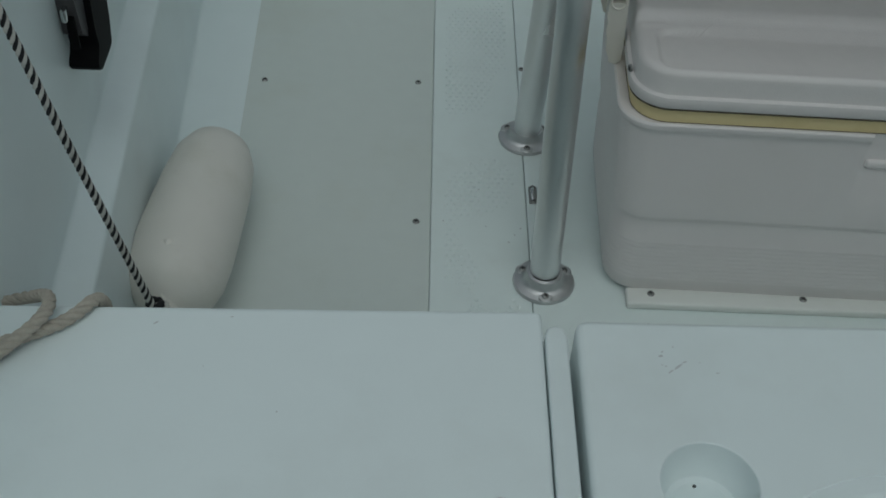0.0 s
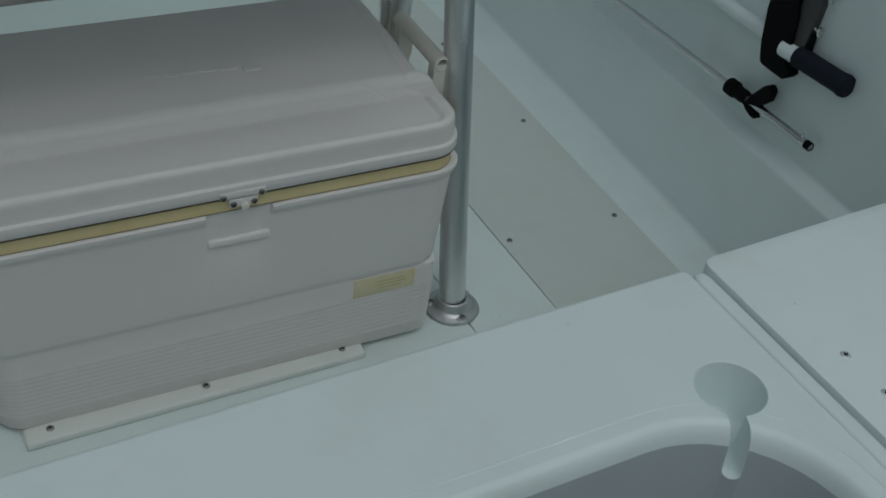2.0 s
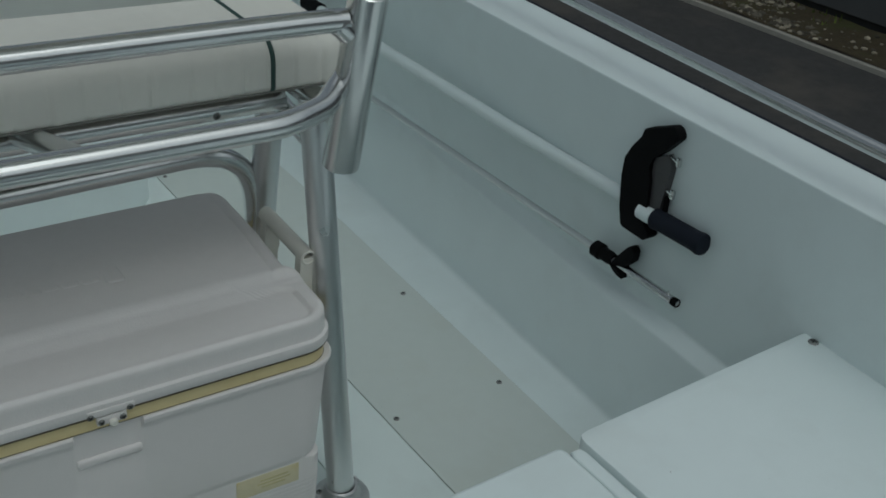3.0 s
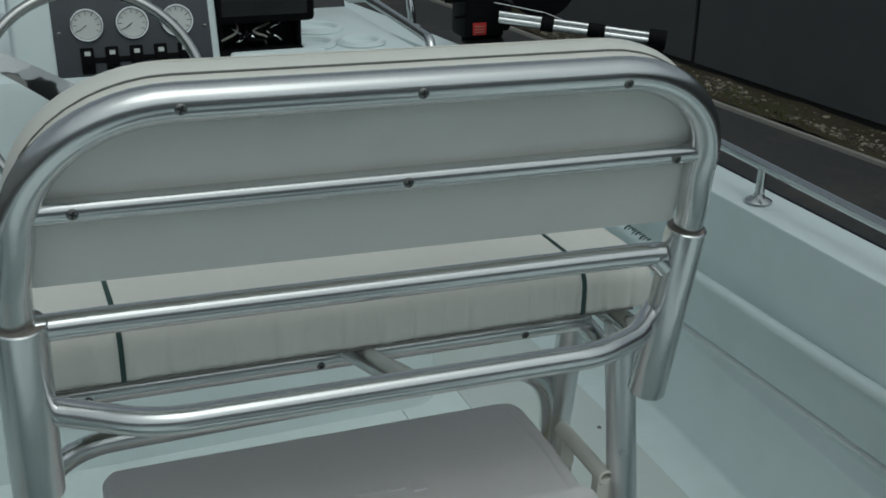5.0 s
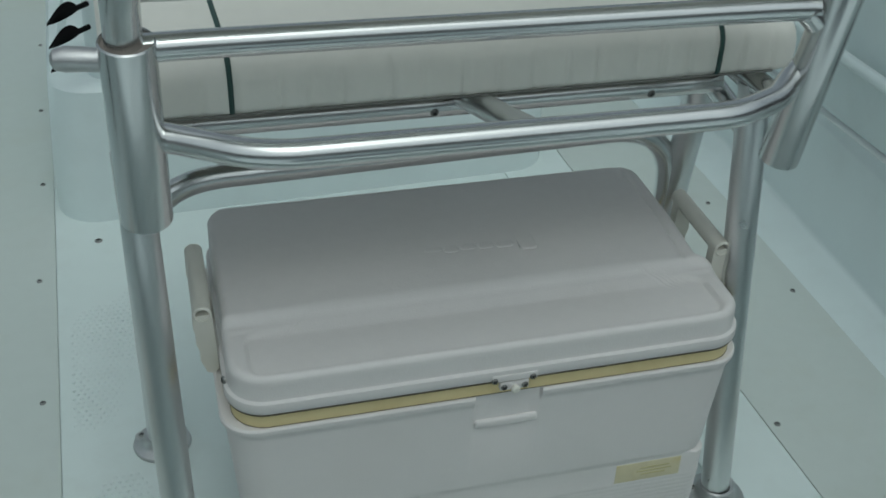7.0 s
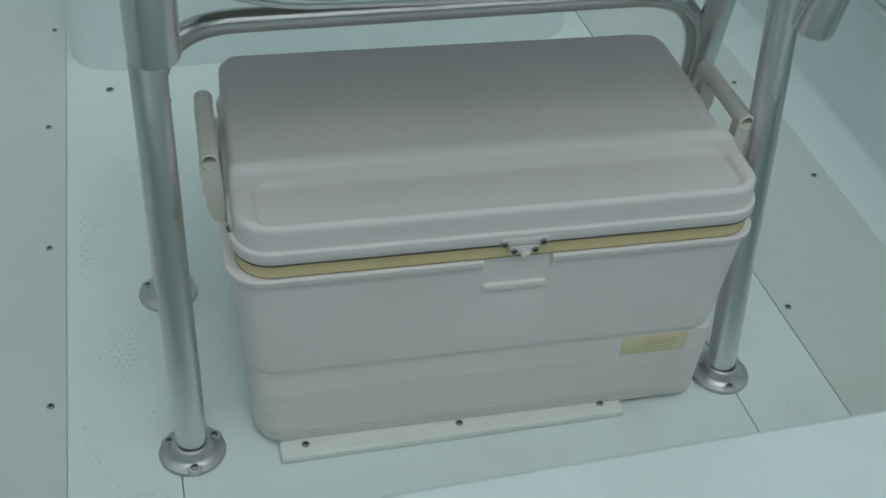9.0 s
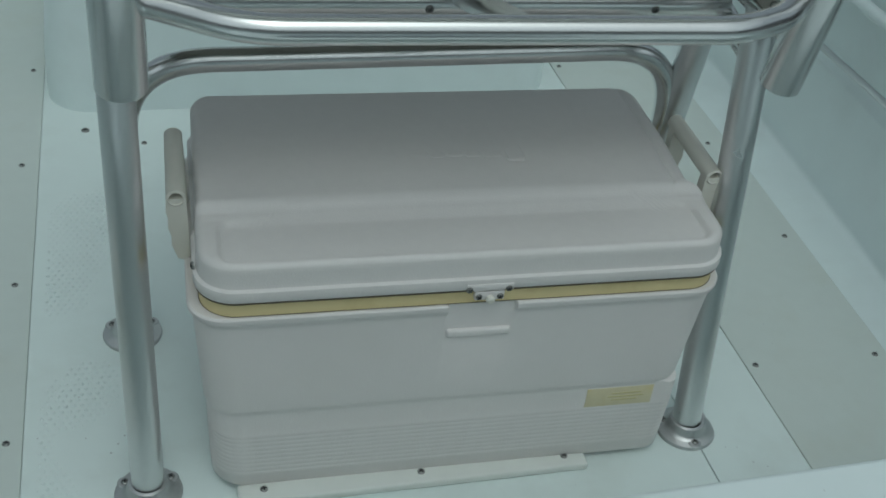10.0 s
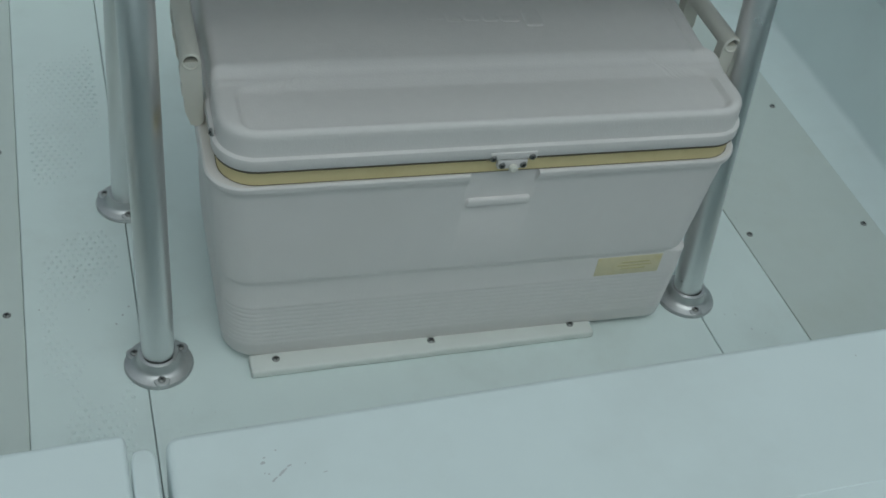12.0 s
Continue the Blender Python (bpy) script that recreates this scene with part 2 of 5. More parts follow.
def tube(points, r, n=16, caps=True, bm=None, radii=None, closed=False):
    """A round tube along points."""
    pts = [Vector(p) for p in points]
    bm2 = bmesh.new()
    rings = []
    up = None
    for i, p in enumerate(pts):
        if closed:
            d = (pts[(i + 1) % len(pts)] - pts[i - 1]).normalized()
        else:
            d = (pts[min(i + 1, len(pts) - 1)] - pts[max(i - 1, 0)]).normalized()
        if up is None:
            up = d.orthogonal().normalized()
        up = (up - d * up.dot(d)).normalized()
        side = d.cross(up)
        rr = radii[i] if radii else r
        rings.append([bm2.verts.new(p + (up * math.cos(2 * math.pi * k / n) + side * math.sin(2 * math.pi * k / n)) * rr) for k in range(n)])
    pairs = list(zip(rings, rings[1:]))
    if closed:
        pairs.append((rings[-1], rings[0]))
    for a, b in pairs:
        for k in range(n):
            bm2.faces.new((a[k], a[(k + 1) % n], b[(k + 1) % n], b[k]))
    if caps and not closed:
        bm2.faces.new(rings[0][::-1])
        bm2.faces.new(rings[-1])
    bmesh.ops.recalc_face_normals(bm2, faces=bm2.faces)
    return joined(bm, bm2)


def hollow(a, b, r, wall, n=28, bm=None):
    """An open pipe from a to b with a wall thickness."""
    a, b = Vector(a), Vector(b)
    d = (b - a).normalized()
    u = d.orthogonal().normalized()
    w = d.cross(u)
    bm2 = bmesh.new()
    prof = [(0, r), ((b - a).length - 0.002, r), ((b - a).length, r - 0.002), ((b - a).length, r - wall + 0.001), ((b - a).length - 0.002, r - wall), (0, r - wall)]
    rings = [[bm2.verts.new(a + d * h + (u * math.cos(2 * math.pi * k / n) + w * math.sin(2 * math.pi * k / n)) * rr) for k in range(n)] for h, rr in prof]
    for i in range(len(rings)):
        p, q = rings[i], rings[(i + 1) % len(rings)]
        for k in range(n):
            bm2.faces.new((p[k], p[(k + 1) % n], q[(k + 1) % n], q[k]))
    bmesh.ops.recalc_face_normals(bm2, faces=bm2.faces)
    return joined(bm, bm2)


def lathe(profile, at, axis=(0, 0, 1), n=28, bm=None):
    """A turned form: profile of (radius, height) along axis from at."""
    at, d = Vector(at), Vector(axis).normalized()
    u = d.orthogonal().normalized()
    w = d.cross(u)
    bm2 = bmesh.new()
    rings = []
    for r, h in profile:
        if r <= 1e-6:
            rings.append([bm2.verts.new(at + d * h)])
        else:
            rings.append([bm2.verts.new(at + d * h + (u * math.cos(2 * math.pi * k / n) + w * math.sin(2 * math.pi * k / n)) * r) for k in range(n)])
    for p, q in zip(rings, rings[1:]):
        for k in range(n):
            vs = [p[k % len(p)], p[(k + 1) % len(p)], q[(k + 1) % len(q)], q[k % len(q)]]
            vs = list(dict.fromkeys(vs))
            if len(vs) > 2:
                bm2.faces.new(vs)
    bmesh.ops.recalc_face_normals(bm2, faces=bm2.faces)
    return joined(bm, bm2)


def ring_of(x0, x1, y0, y1, r, z, n=6):
    """The corner-rounded outline of a rectangle, at a height."""
    out = []
    for cx, cy, a0 in ((x1 - r, y1 - r, 0), (x0 + r, y1 - r, 90), (x0 + r, y0 + r, 180), (x1 - r, y0 + r, 270)):
        for k in range(n + 1):
            a = radians(a0 + 90 * k / n)
            out.append(Vector((cx + r * math.cos(a), cy + r * math.sin(a), z)))
    return out


def loft(rings, caps=True, bm=None):
    bm2 = bmesh.new()
    vs = [[bm2.verts.new(p) for p in ring] for ring in rings]
    n = len(vs[0])
    for a, b in zip(vs, vs[1:]):
        for k in range(n):
            bm2.faces.new((a[k], a[(k + 1) % n], b[(k + 1) % n], b[k]))
    if caps:
        bm2.faces.new(vs[0][::-1])
        bm2.faces.new(vs[-1])
    bmesh.ops.recalc_face_normals(bm2, faces=bm2.faces)
    return joined(bm, bm2)


def prism(outline, z0, z1, bevel=0.004, seg=2, bm=None):
    """A flat outline of (x, y) pulled up from z0 to z1, its upper edge rounded."""
    bm2 = bmesh.new()
    lo = [bm2.verts.new((x, y, z0)) for x, y in outline]
    hi = [bm2.verts.new((x, y, z1)) for x, y in outline]
    n = len(lo)
    bm2.faces.new(lo[::-1])
    top = bm2.faces.new(hi)
    for k in range(n):
        bm2.faces.new((lo[k], lo[(k + 1) % n], hi[(k + 1) % n], hi[k]))
    bmesh.ops.recalc_face_normals(bm2, faces=bm2.faces)
    if bevel:
        bmesh.ops.bevel(bm2, geom=list(top.edges), offset=bevel, segments=seg, affect="EDGES", profile=0.5)
    return joined(bm, bm2)


def sheet(profile, y0, y1, steps=1, curve=None, thick=0.0):
    """A cross-section of (x, z) drawn along y; curve(y) gives an offset added to x."""
    bm = bmesh.new()
    rows = []
    for k in range(steps + 1):
        y = y0 + (y1 - y0) * k / steps
        dx, dz = curve(y) if curve else (0, 0)
        rows.append([bm.verts.new((x + dx, y, z + dz)) for x, z in profile])
    bm.verts.index_update()
    for a, b in zip(rows, rows[1:]):
        for k in range(len(a) - 1):
            bm.faces.new((a[k], a[k + 1], b[k + 1], b[k]))
    bmesh.ops.recalc_face_normals(bm, faces=bm.faces)
    return bm


# a pan-head screw with a cross slot, shared by all
def screw_mesh(name, r=0.0062, flat=False, head=None):
    h = 0.0012 if flat else 0.0028
    bm = lathe([(r, 0), (r, h * 0.4), (r * 0.8, h * 0.85), (r * 0.45, h), (0, h)], (0, 0, 0), n=14)
    for f in bm.faces:
        f.material_index = 0
    for a in (20, 110):
        b2 = box(-r * (0.46 if flat else 0.66), r * (0.46 if flat else 0.66), -r * 0.15, r * 0.15, h * 0.80, h + 0.0005, 0)
        bmesh.ops.rotate(b2, cent=(0, 0, 0), matrix=Matrix.Rotation(radians(a), 3, "Z"), verts=b2.verts)
        for f in b2.faces:
            f.material_index = 1
        bm = joined(bm, b2)
    me = bpy.data.meshes.new(name)
    for f in bm.faces:
        f.smooth = f.material_index == 0
    bm.to_mesh(me)
    bm.free()
    me.materials.append(head or SCREW)
    me.materials.append(DARK)
    return me


SCREW_MESH = screw_mesh("screw", 0.0062)
SCREW_BIG = screw_mesh("screw", 0.009)
SCREW_FLUSH = screw_mesh("screw", 0.0072, True, head=BRIGHT)
SCREW_DARK = screw_mesh("screw", 0.0064, head=OXIDE)
SCREW_TINY = screw_mesh("screw", 0.0050, head=OXIDE)
SCREW_SMALL = screw_mesh("screw", 0.0046)


def screw(at, parent, normal=(0, 0, 1), me=None, name="screw"):
    q = Vector((0, 0, 1)).rotation_difference(Vector(normal).normalized())
    q = q @ Euler((0, 0, random.uniform(0, 3))).to_quaternion()
    return piece(name, me or SCREW_MESH, at, parent, q)


# ---- the boat's floor ----
YA, YB = -0.62, 2.90
bm = box(-1.12, 1.12, YA, YB + 1.8, -0.09, -0.03, 0)
floor = tagged(part("floor", bm, FLOOR, smooth=False), "white moulded fibreglass boat floor with fine non-skid", "floor", kind="structure")
for x0, x1 in ((-0.6382, -0.4708), (-0.4694, 0.4597), (0.4617, 0.6338)):
    part("floor_section", box(x0, x1, YA, YB, -0.028, 0.0, 0.0012, 1), FLOOR, floor, smooth=False)
part("floor_section", box(-1.10, -0.640, YA, YB, -0.028, -0.006, 0), FLOOR, floor, smooth=False)
part("floor_section", box(0.637, 1.08, YA, YB, -0.028, -0.006, 0), FLOOR, floor, smooth=False)
for at, me in (((-0.545, 1.066, 0.0), SCREW_BIG), ((-0.420, 1.002, 0.0), SCREW_MESH), ((0.56, 0.98, 0.0), SCREW_MESH)):
    screw(at, floor, me=me)


def hull_flare(y):
    """How far the hull's lower side has widened at y."""
    return 0.06 * y if y < 0.8 else 0.048 + 0.012 * math.tanh((y - 0.8) / 0.2)


screw((-0.462, 0.585, 0.0), floor)
latch = thing("floor_latch", (-0.457, 0.206, 0.0), "small dark steel latch plate screwed to the floor seam", "latch")
part("plate", box(-0.4645, -0.4495, 0.184, 0.228, 0.0, 0.0035, 0.0015), SCREW, latch)
part("hasp", tube([(-0.457, 0.190, 0.005), (-0.459, 0.200, 0.010), (-0.459, 0.212, 0.010), (-0.457, 0.222, 0.005)], 0.0028, 8), STEEL, latch)
for y in (0.188, 0.224):
    screw((-0.457, y, 0.0033), latch, me=SCREW_TINY)


def floor_panel(inner, outer, y0, y1, screws):
    s = 1 if outer > 0 else -1
    t = thing("floor_panel", ((inner + outer) / 2, y0, 0.0), "grey-beige floor board screwed flush into the boat floor", "floor panel", "floor boards")
    ys = [y0 + (y1 - y0) * k / 12 for k in range(13)]
    outline = [(inner, y1), (inner, y0)] + [(outer + s * hull_flare(y) * 0.5, y) for y in ys]
    part("board", prism(outline, -0.0055, -0.0006, 0.0012, 1), PANEL, t, smooth=False)
    for x, y in screws:
        screw((x, y, -0.0008), t)
    return t


floor_panel(-0.6390, -0.990, -0.56, YB, [(-0.664, -0.27), (-0.664, 0.131), (-0.669, 0.531), (-0.674, 0.936), (-0.665, 1.351), (-0.668, 1.756), (-0.668, 2.2)] + [(-0.972, y) for y in (-0.27, 0.118, 0.523, 0.937, 1.349, 1.756)])
floor_panel(0.6358, 0.933, -0.56, YB, [(0.655, y) for y in (-0.25, 0.129, 0.512, 0.89, 1.29)] + [(0.908, -0.26), (0.908, 0.124), (0.913, 0.505), (0.903, 0.885), (0.91, 1.26)])

# worn raised diamonds of the non-skid beside the post
rows_v, rows_f = [], []
pitch = 0.0125
for j in range(int(1.45 / pitch)):
    for i in range(10):
        x = -0.612 + i * pitch + (j % 2) * pitch / 2
        y = -0.40 + j * pitch
        w = noise.noise((x * 9, y * 6, 0.3)) + 0.12
        if x > -0.485 or w < 0.10:
            continue
        r, h = 0.0044, 0.0009 + 0.0026 * max(0.0, w)
        k = len(rows_v)
        rows_v += [(x - r, y, 0.0002), (x, y - r * 1.25, 0.0002), (x + r, y, 0.0002), (x, y + r * 1.25, 0.0002)]
        rows_v += [(x - r * 0.5, y, h), (x, y - r * 0.6, h), (x + r * 0.5, y, h), (x, y + r * 0.6, h)]
        rows_f += [(k + a, k + (a + 1) % 4, k + 4 + (a + 1) % 4, k + 4 + a) for a in range(4)] + [(k + 4, k + 5, k + 6, k + 7)]
me = bpy.data.meshes.new("non_skid")
me.from_pydata(rows_v, [], rows_f)
me.materials.append(FLOOR)
tagged(new("non_skid", me), "raised non-skid diamonds moulded in the white floor", "non-skid", kind="stuff")

# ---- the hull sides ----
def filleted(corners, n=5):
    """A cross-section whose corners (x, z, radius) become arcs, with a point close to each arc's ends."""
    out = []
    for i, (x, z, r) in enumerate(corners):
        if not r or i in (0, len(corners) - 1):
            out.append((x, z))
            continue
        p = Vector((x, z))
        a, c = Vector(corners[i - 1][:2]) - p, Vector(corners[i + 1][:2]) - p
        da, dc = a.normalized(), c.normalized()
        d = min(r / math.tan(da.angle(dc) / 2), a.length * 0.45, c.length * 0.45)
        out.append(tuple(p + da * (d + 0.004)))
        out += [tuple(p + da * d * (1 - k / n) ** 2 + dc * d * (k / n) ** 2) for k in range(n + 1)]
        out.append(tuple(p + dc * (d + 0.004)))
    return out


OUTER = [(1.190, 0.672, 0.014), (1.208, 0.60, 0), (1.20, 0.4, 0), (1.12, -0.25, 0), (0.6, -0.55, 0), (0.0, -0.62, 0)]
HULL_R = filleted([(0.930, -0.03, 0), (0.931, -0.0003, 0.0), (1.024, 0.015, 0.012), (1.058, 0.240, 0.009), (1.088, 0.262, 0.010), (1.068, 0.667, 0.0032)] + OUTER)
HULL_L = filleted([(-0.987, -0.03, 0), (-0.988, -0.0003, 0.0), (-1.085, 0.015, 0.012), (-1.102, 0.243, 0.009), (-1.150, 0.262, 0.010), (-1.126, 0.667, 0.0032)] + [(-x - 0.056, z, r) for x, z, r in OUTER])


def hull_curve(s):
    def f(y):
        t = max(0.0, y - 1.3)
        return (-s * 0.10 * t ** 1.4, 0.012 * t)
    return f


def hull_side(profile, s):
    """The hull's cross-section drawn along y, its lower side widening forward."""
    bm = sheet(profile, -1.904, 5.4, 82, hull_curve(s))
    inner = len(profile) - 12
    for v in bm.verts:
        z = v.co.z - hull_curve(s)(v.co.y)[1]
        if abs(v.co.x) < 1.17 and z > -0.04 and v.index % len(profile) <= inner:
            w = 0.5 if z < 0.004 else max(0.0, min(1.0, (0.45 - z) / 0.18))
            v.co.x += s * hull_flare(v.co.y) * w
    return bm


for nm, prof, s in (("wall_right", HULL_R, 1), ("wall_left", HULL_L, -1)):
    tagged(part(nm, hull_side(prof, s), GEL), "white fibreglass hull side with stepped ledge and flat gunwale", "hull side", kind="structure")
    rub = [(s * 1.222 - (0.056 if s < 0 else 0) + hull_curve(s)(y)[0], y, 0.64 + hull_curve(s)(y)[1]) for y in [-1.904 + 7.304 * k / 40 for k in range(41)]]
    tagged(part("trim", tube(rub, 0.016, 10), RUBBER), "dark rubber rub rail along the hull edge", "rub rail", kind="structure")


# ---- the stern deck ----
def cut(ob, cutters):
    """Takes the cutters' forms out of ob's mesh."""
    tmp = []
    for bm in cutters:
        me = bpy.data.meshes.new("cut")
        bm.to_mesh(me)
        bm.free()
        c = new("cut", me)
        c.location = (0, 0, 0)
        tmp.append(c)
        mod = ob.modifiers.new("cut", "BOOLEAN")
        mod.object, mod.operation, mod.solver = c, "DIFFERENCE", "EXACT"
    bpy.context.view_layer.update()
    dg = bpy.context.evaluated_depsgraph_get()
    me = bpy.data.meshes.new_from_object(ob.evaluated_get(dg))
    ob.modifiers.clear()
    ob.data = me
    for c in tmp:
        bpy.data.objects.remove(c)


DZ = 0.424


def round_off(points, r, n=6):
    """A flat outline whose corners listed as (x, y, True) become arcs of radius r."""
    out = []
    for i, (x, y, soft) in enumerate(points):
        if not soft:
            out.append((x, y))
            continue
        p = Vector((x, y))
        a = (Vector(points[i - 1][:2]) - p).normalized() * r
        c = (Vector(points[(i + 1) % len(points)][:2]) - p).normalized() * r
        for k in range(n + 1):
            t = k / n
            q = p + a * (1 - t) ** 2 + c * t ** 2
            out.append((q.x, q.y))
    return out


deck = part("stern_deck", prism(round_off([(-0.485, -1.9, False), (0.533, -1.9, False), (0.530, -0.453, True), (-0.483, -0.462, True)], 0.016), -0.40, DZ, 0.008, 4), GEL)
BX0, BX1, BY0, BY1 = -0.335, 0.470, -1.35, -0.690


def basin(e, r, z):
    return ring_of(BX0 - e, BX1 + e, BY0 - e, BY1 + e, r, z, 10)


cutters = [loft([basin(-0.12, 0.10, -0.32), basin(-0.07, 0.14, -0.29), basin(-0.03, 0.16, 0.0), basin(0.0, 0.17, 0.395), basin(0.003, 0.17, 0.408), basin(0.007, 0.173, 0.4165), basin(0.012, 0.176, 0.4215), basin(0.017, 0.18, 0.4227), basin(0.024, 0.185, 0.4230), basin(0.0345, 0.195, 0.4228), basin(0.0355, 0.195, 0.4245), basin(0.036, 0.195, 0.46)])]
for cx, cy, r, low in ((-0.366, -0.672, 0.0485, 0.378), (0.438, -0.664, 0.0455, 0.352)):
    cutters.append(lathe([(0, low), (r * 0.66, low), (r * 0.78, low + 0.002), (r * 0.87, low + 0.008), (r * 0.92, low + 0.016), (r * 0.97, 0.405), (r * 0.99, 0.415), (r * 0.995, 0.4215), (r, 0.4232), (r + 0.0012, 0.424), (r + 0.0012, 0.46), (0, 0.46)], (cx, cy, 0), n=48))
cutters.append(tube([(0.428, -0.665, 0.3660), (0.384, -0.800, 0.3480), (0.374, -0.83, 0.340)], 0.0112, 24))
cutters.append(prism([(0.4172, -0.6615), (0.4388, -0.6685), (0.3948, -0.8035), (0.3732, -0.7965)], 0.360, 0.46, 0))
cutters.append(prism([(-0.352, -0.692), (-0.330, -0.682), (-0.288, -0.765), (-0.310, -0.776)], 0.392, 0.46, 0))
cut(deck, cutters)
deck.data.set_sharp_from_angle(angle=radians(34))
# faces inside the basin take the colour that carries its shade
deck.data.materials.append(BASINSHADE)
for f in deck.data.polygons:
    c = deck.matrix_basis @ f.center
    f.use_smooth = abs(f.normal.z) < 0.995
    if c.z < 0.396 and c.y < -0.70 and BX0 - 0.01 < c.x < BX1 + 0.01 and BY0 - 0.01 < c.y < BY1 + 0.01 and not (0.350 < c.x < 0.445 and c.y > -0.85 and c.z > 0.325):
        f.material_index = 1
tagged(deck, "white fibreglass stern deck with a moulded basin and drink holders", "deck", kind="structure")
for gx in (-0.505, 0.551):
    tagged(part("trim", box(gx - 0.024, gx + 0.024, -1.9, -0.478, 0.28, 0.330, 0.002), GEL), "white gutter bed between deck and hatch lid", "gutter", kind="structure")
tagged(part("trim", prism([(-0.5175, -1.9), (-0.4925, -1.9), (-0.4925, -0.485), (-0.496, -0.474), (-0.505, -0.470), (-0.514, -0.474), (-0.5175, -0.485)], 0.28, 0.4225, 0.004, 3), GEL), "white moulded rib in the deck gutter", "gutter rib", kind="structure")
tagged(part("trim", prism([(0.5325, -1.9), (0.5570, -1.9), (0.5570, -0.478), (0.553, -0.466), (0.537, -0.466), (0.5325, -0.478)], 0.28, 0.4195, 0.005, 3), GEL), "white moulded rib in the deck gutter", "gutter rib", kind="structure")
tagged(part("bulkhead", box(-1.13, 1.076, -0.56, -0.49, -0.03, 0.30, 0.004), GEL), "white bulkhead under the stern deck", "bulkhead", kind="structure")

# unseen stern wall, added to keep low sky light off the basin
tagged(part("wall_stern", box(-1.26, 1.20, -1.98, -1.905, -0.5, 0.66, 0.02, 3), GEL), "white fibreglass stern wall, added unseen to block low light", "hull side", kind="structure")
lidl = thing("deck_hatch", (-0.8, -1.0, 0.30), "white hatch lid in the stern deck beside the coiled rope", "hatch", "stern hatch lids")
part("lid", prism(round_off([(-1.135, -1.9, False), (-0.5195, -1.9, False), (-0.5195, -0.451, True), (-1.135, -0.464, True)], 0.009), 0.386, DZ, 0.006, 3), BOARD, lidl)
screw((-0.572, -0.700, DZ), lidl, me=SCREW_FLUSH)
lidr = thing("deck_hatch", (0.85, -1.0, 0.30), "white screwed hatch lid in the stern deck by the hull side", "hatch", "stern hatch lids")
part("lid", prism(round_off([(0.5625, -0.8545, False), (1.075, -0.8525, False), (1.075, -0.436, True), (0.5625, -0.447, True)], 0.020), 0.386, DZ, 0.0025, 2), BOARD, lidr)
part("rear_lid", prism([(0.5625, -1.9), (1.075, -1.9), (1.075, -0.8541), (0.5625, -0.8561)], 0.386, DZ, 0.0025, 2), BOARD, lidr)
hinge = part("hinge", tube([(0.644 + 0.012 * k + o, -0.855 + 0.0039 * (0.012 * k + o), DZ + 0.0012) for k in range(34) for o in (0.0, 0.0008, 0.0112)], 0.0036, 12, radii=[q for k in range(34) for q in (0.0034, 0.0036, 0.0036)]), SCREW, lidr, "slim grey metal hinge barrel")
part("pin_end", tube([(0.6395, -0.855, DZ + 0.0012), (0.6450, -0.855, DZ + 0.0012)], 0.0042, 12), OXIDE, hinge)
for x, y in ((0.620, -0.675), (0.620, -0.748), (0.620, -0.821), (0.606, -0.869)):
    screw((x, y, DZ), lidr, me=SCREW_FLUSH)
screw((1.054, -0.463, DZ), lidr, me=SCREW_BIG)

# ---- the leaning post ----
def smooth_line(pts, n=6):
    p = [Vector(q) for q in pts]
    out = []
    for i in range(len(p) - 1):
        a, b, c, d = p[max(i - 1, 0)], p[i], p[i + 1], p[min(i + 2, len(p) - 1)]
        for k in range(n):
            t = k / n
            out.append(0.5 * ((2 * b) + (c - a) * t + (2 * a - 5 * b + 4 * c - d) * t * t + (3 * b - a - 3 * c + d) * t ** 3))
    out.append(p[-1])
    return out


TR = 0.0245
LEG_TOP = 0.735
post = thing("leaning_post", (0, 0.18, 0), "aluminium tube leaning post with cream cushion and backrest over the cooler", "leaning post")


def flange(x, y):
    fb = lathe([(0.0505, 0), (0.0515, 0.003), (0.0495, 0.0065), (0.042, 0.0085), (0.0355, 0.0110), (0.0325, 0.0155), (0.0312, 0.0225), (0.0290, 0.0265), (0.0235, 0.0270)], (x, y, 0.0), n=40)
    for a in (270, 30, 150):
        fb = lathe([(0.0125, 0.002), (0.0122, 0.0082), (0.0105, 0.0100), (0.0, 0.0102)], (x + 0.0395 * math.cos(radians(a)), y + 0.0395 * math.sin(radians(a)), 0.0), n=18, bm=fb)
    f = part("flange", fb, CAST, post, "round cast aluminium flange")
    for a in (270, 30, 150):
        screw((x + 0.0395 * math.cos(radians(a)), y + 0.0395 * math.sin(radians(a)), 0.0100), f)


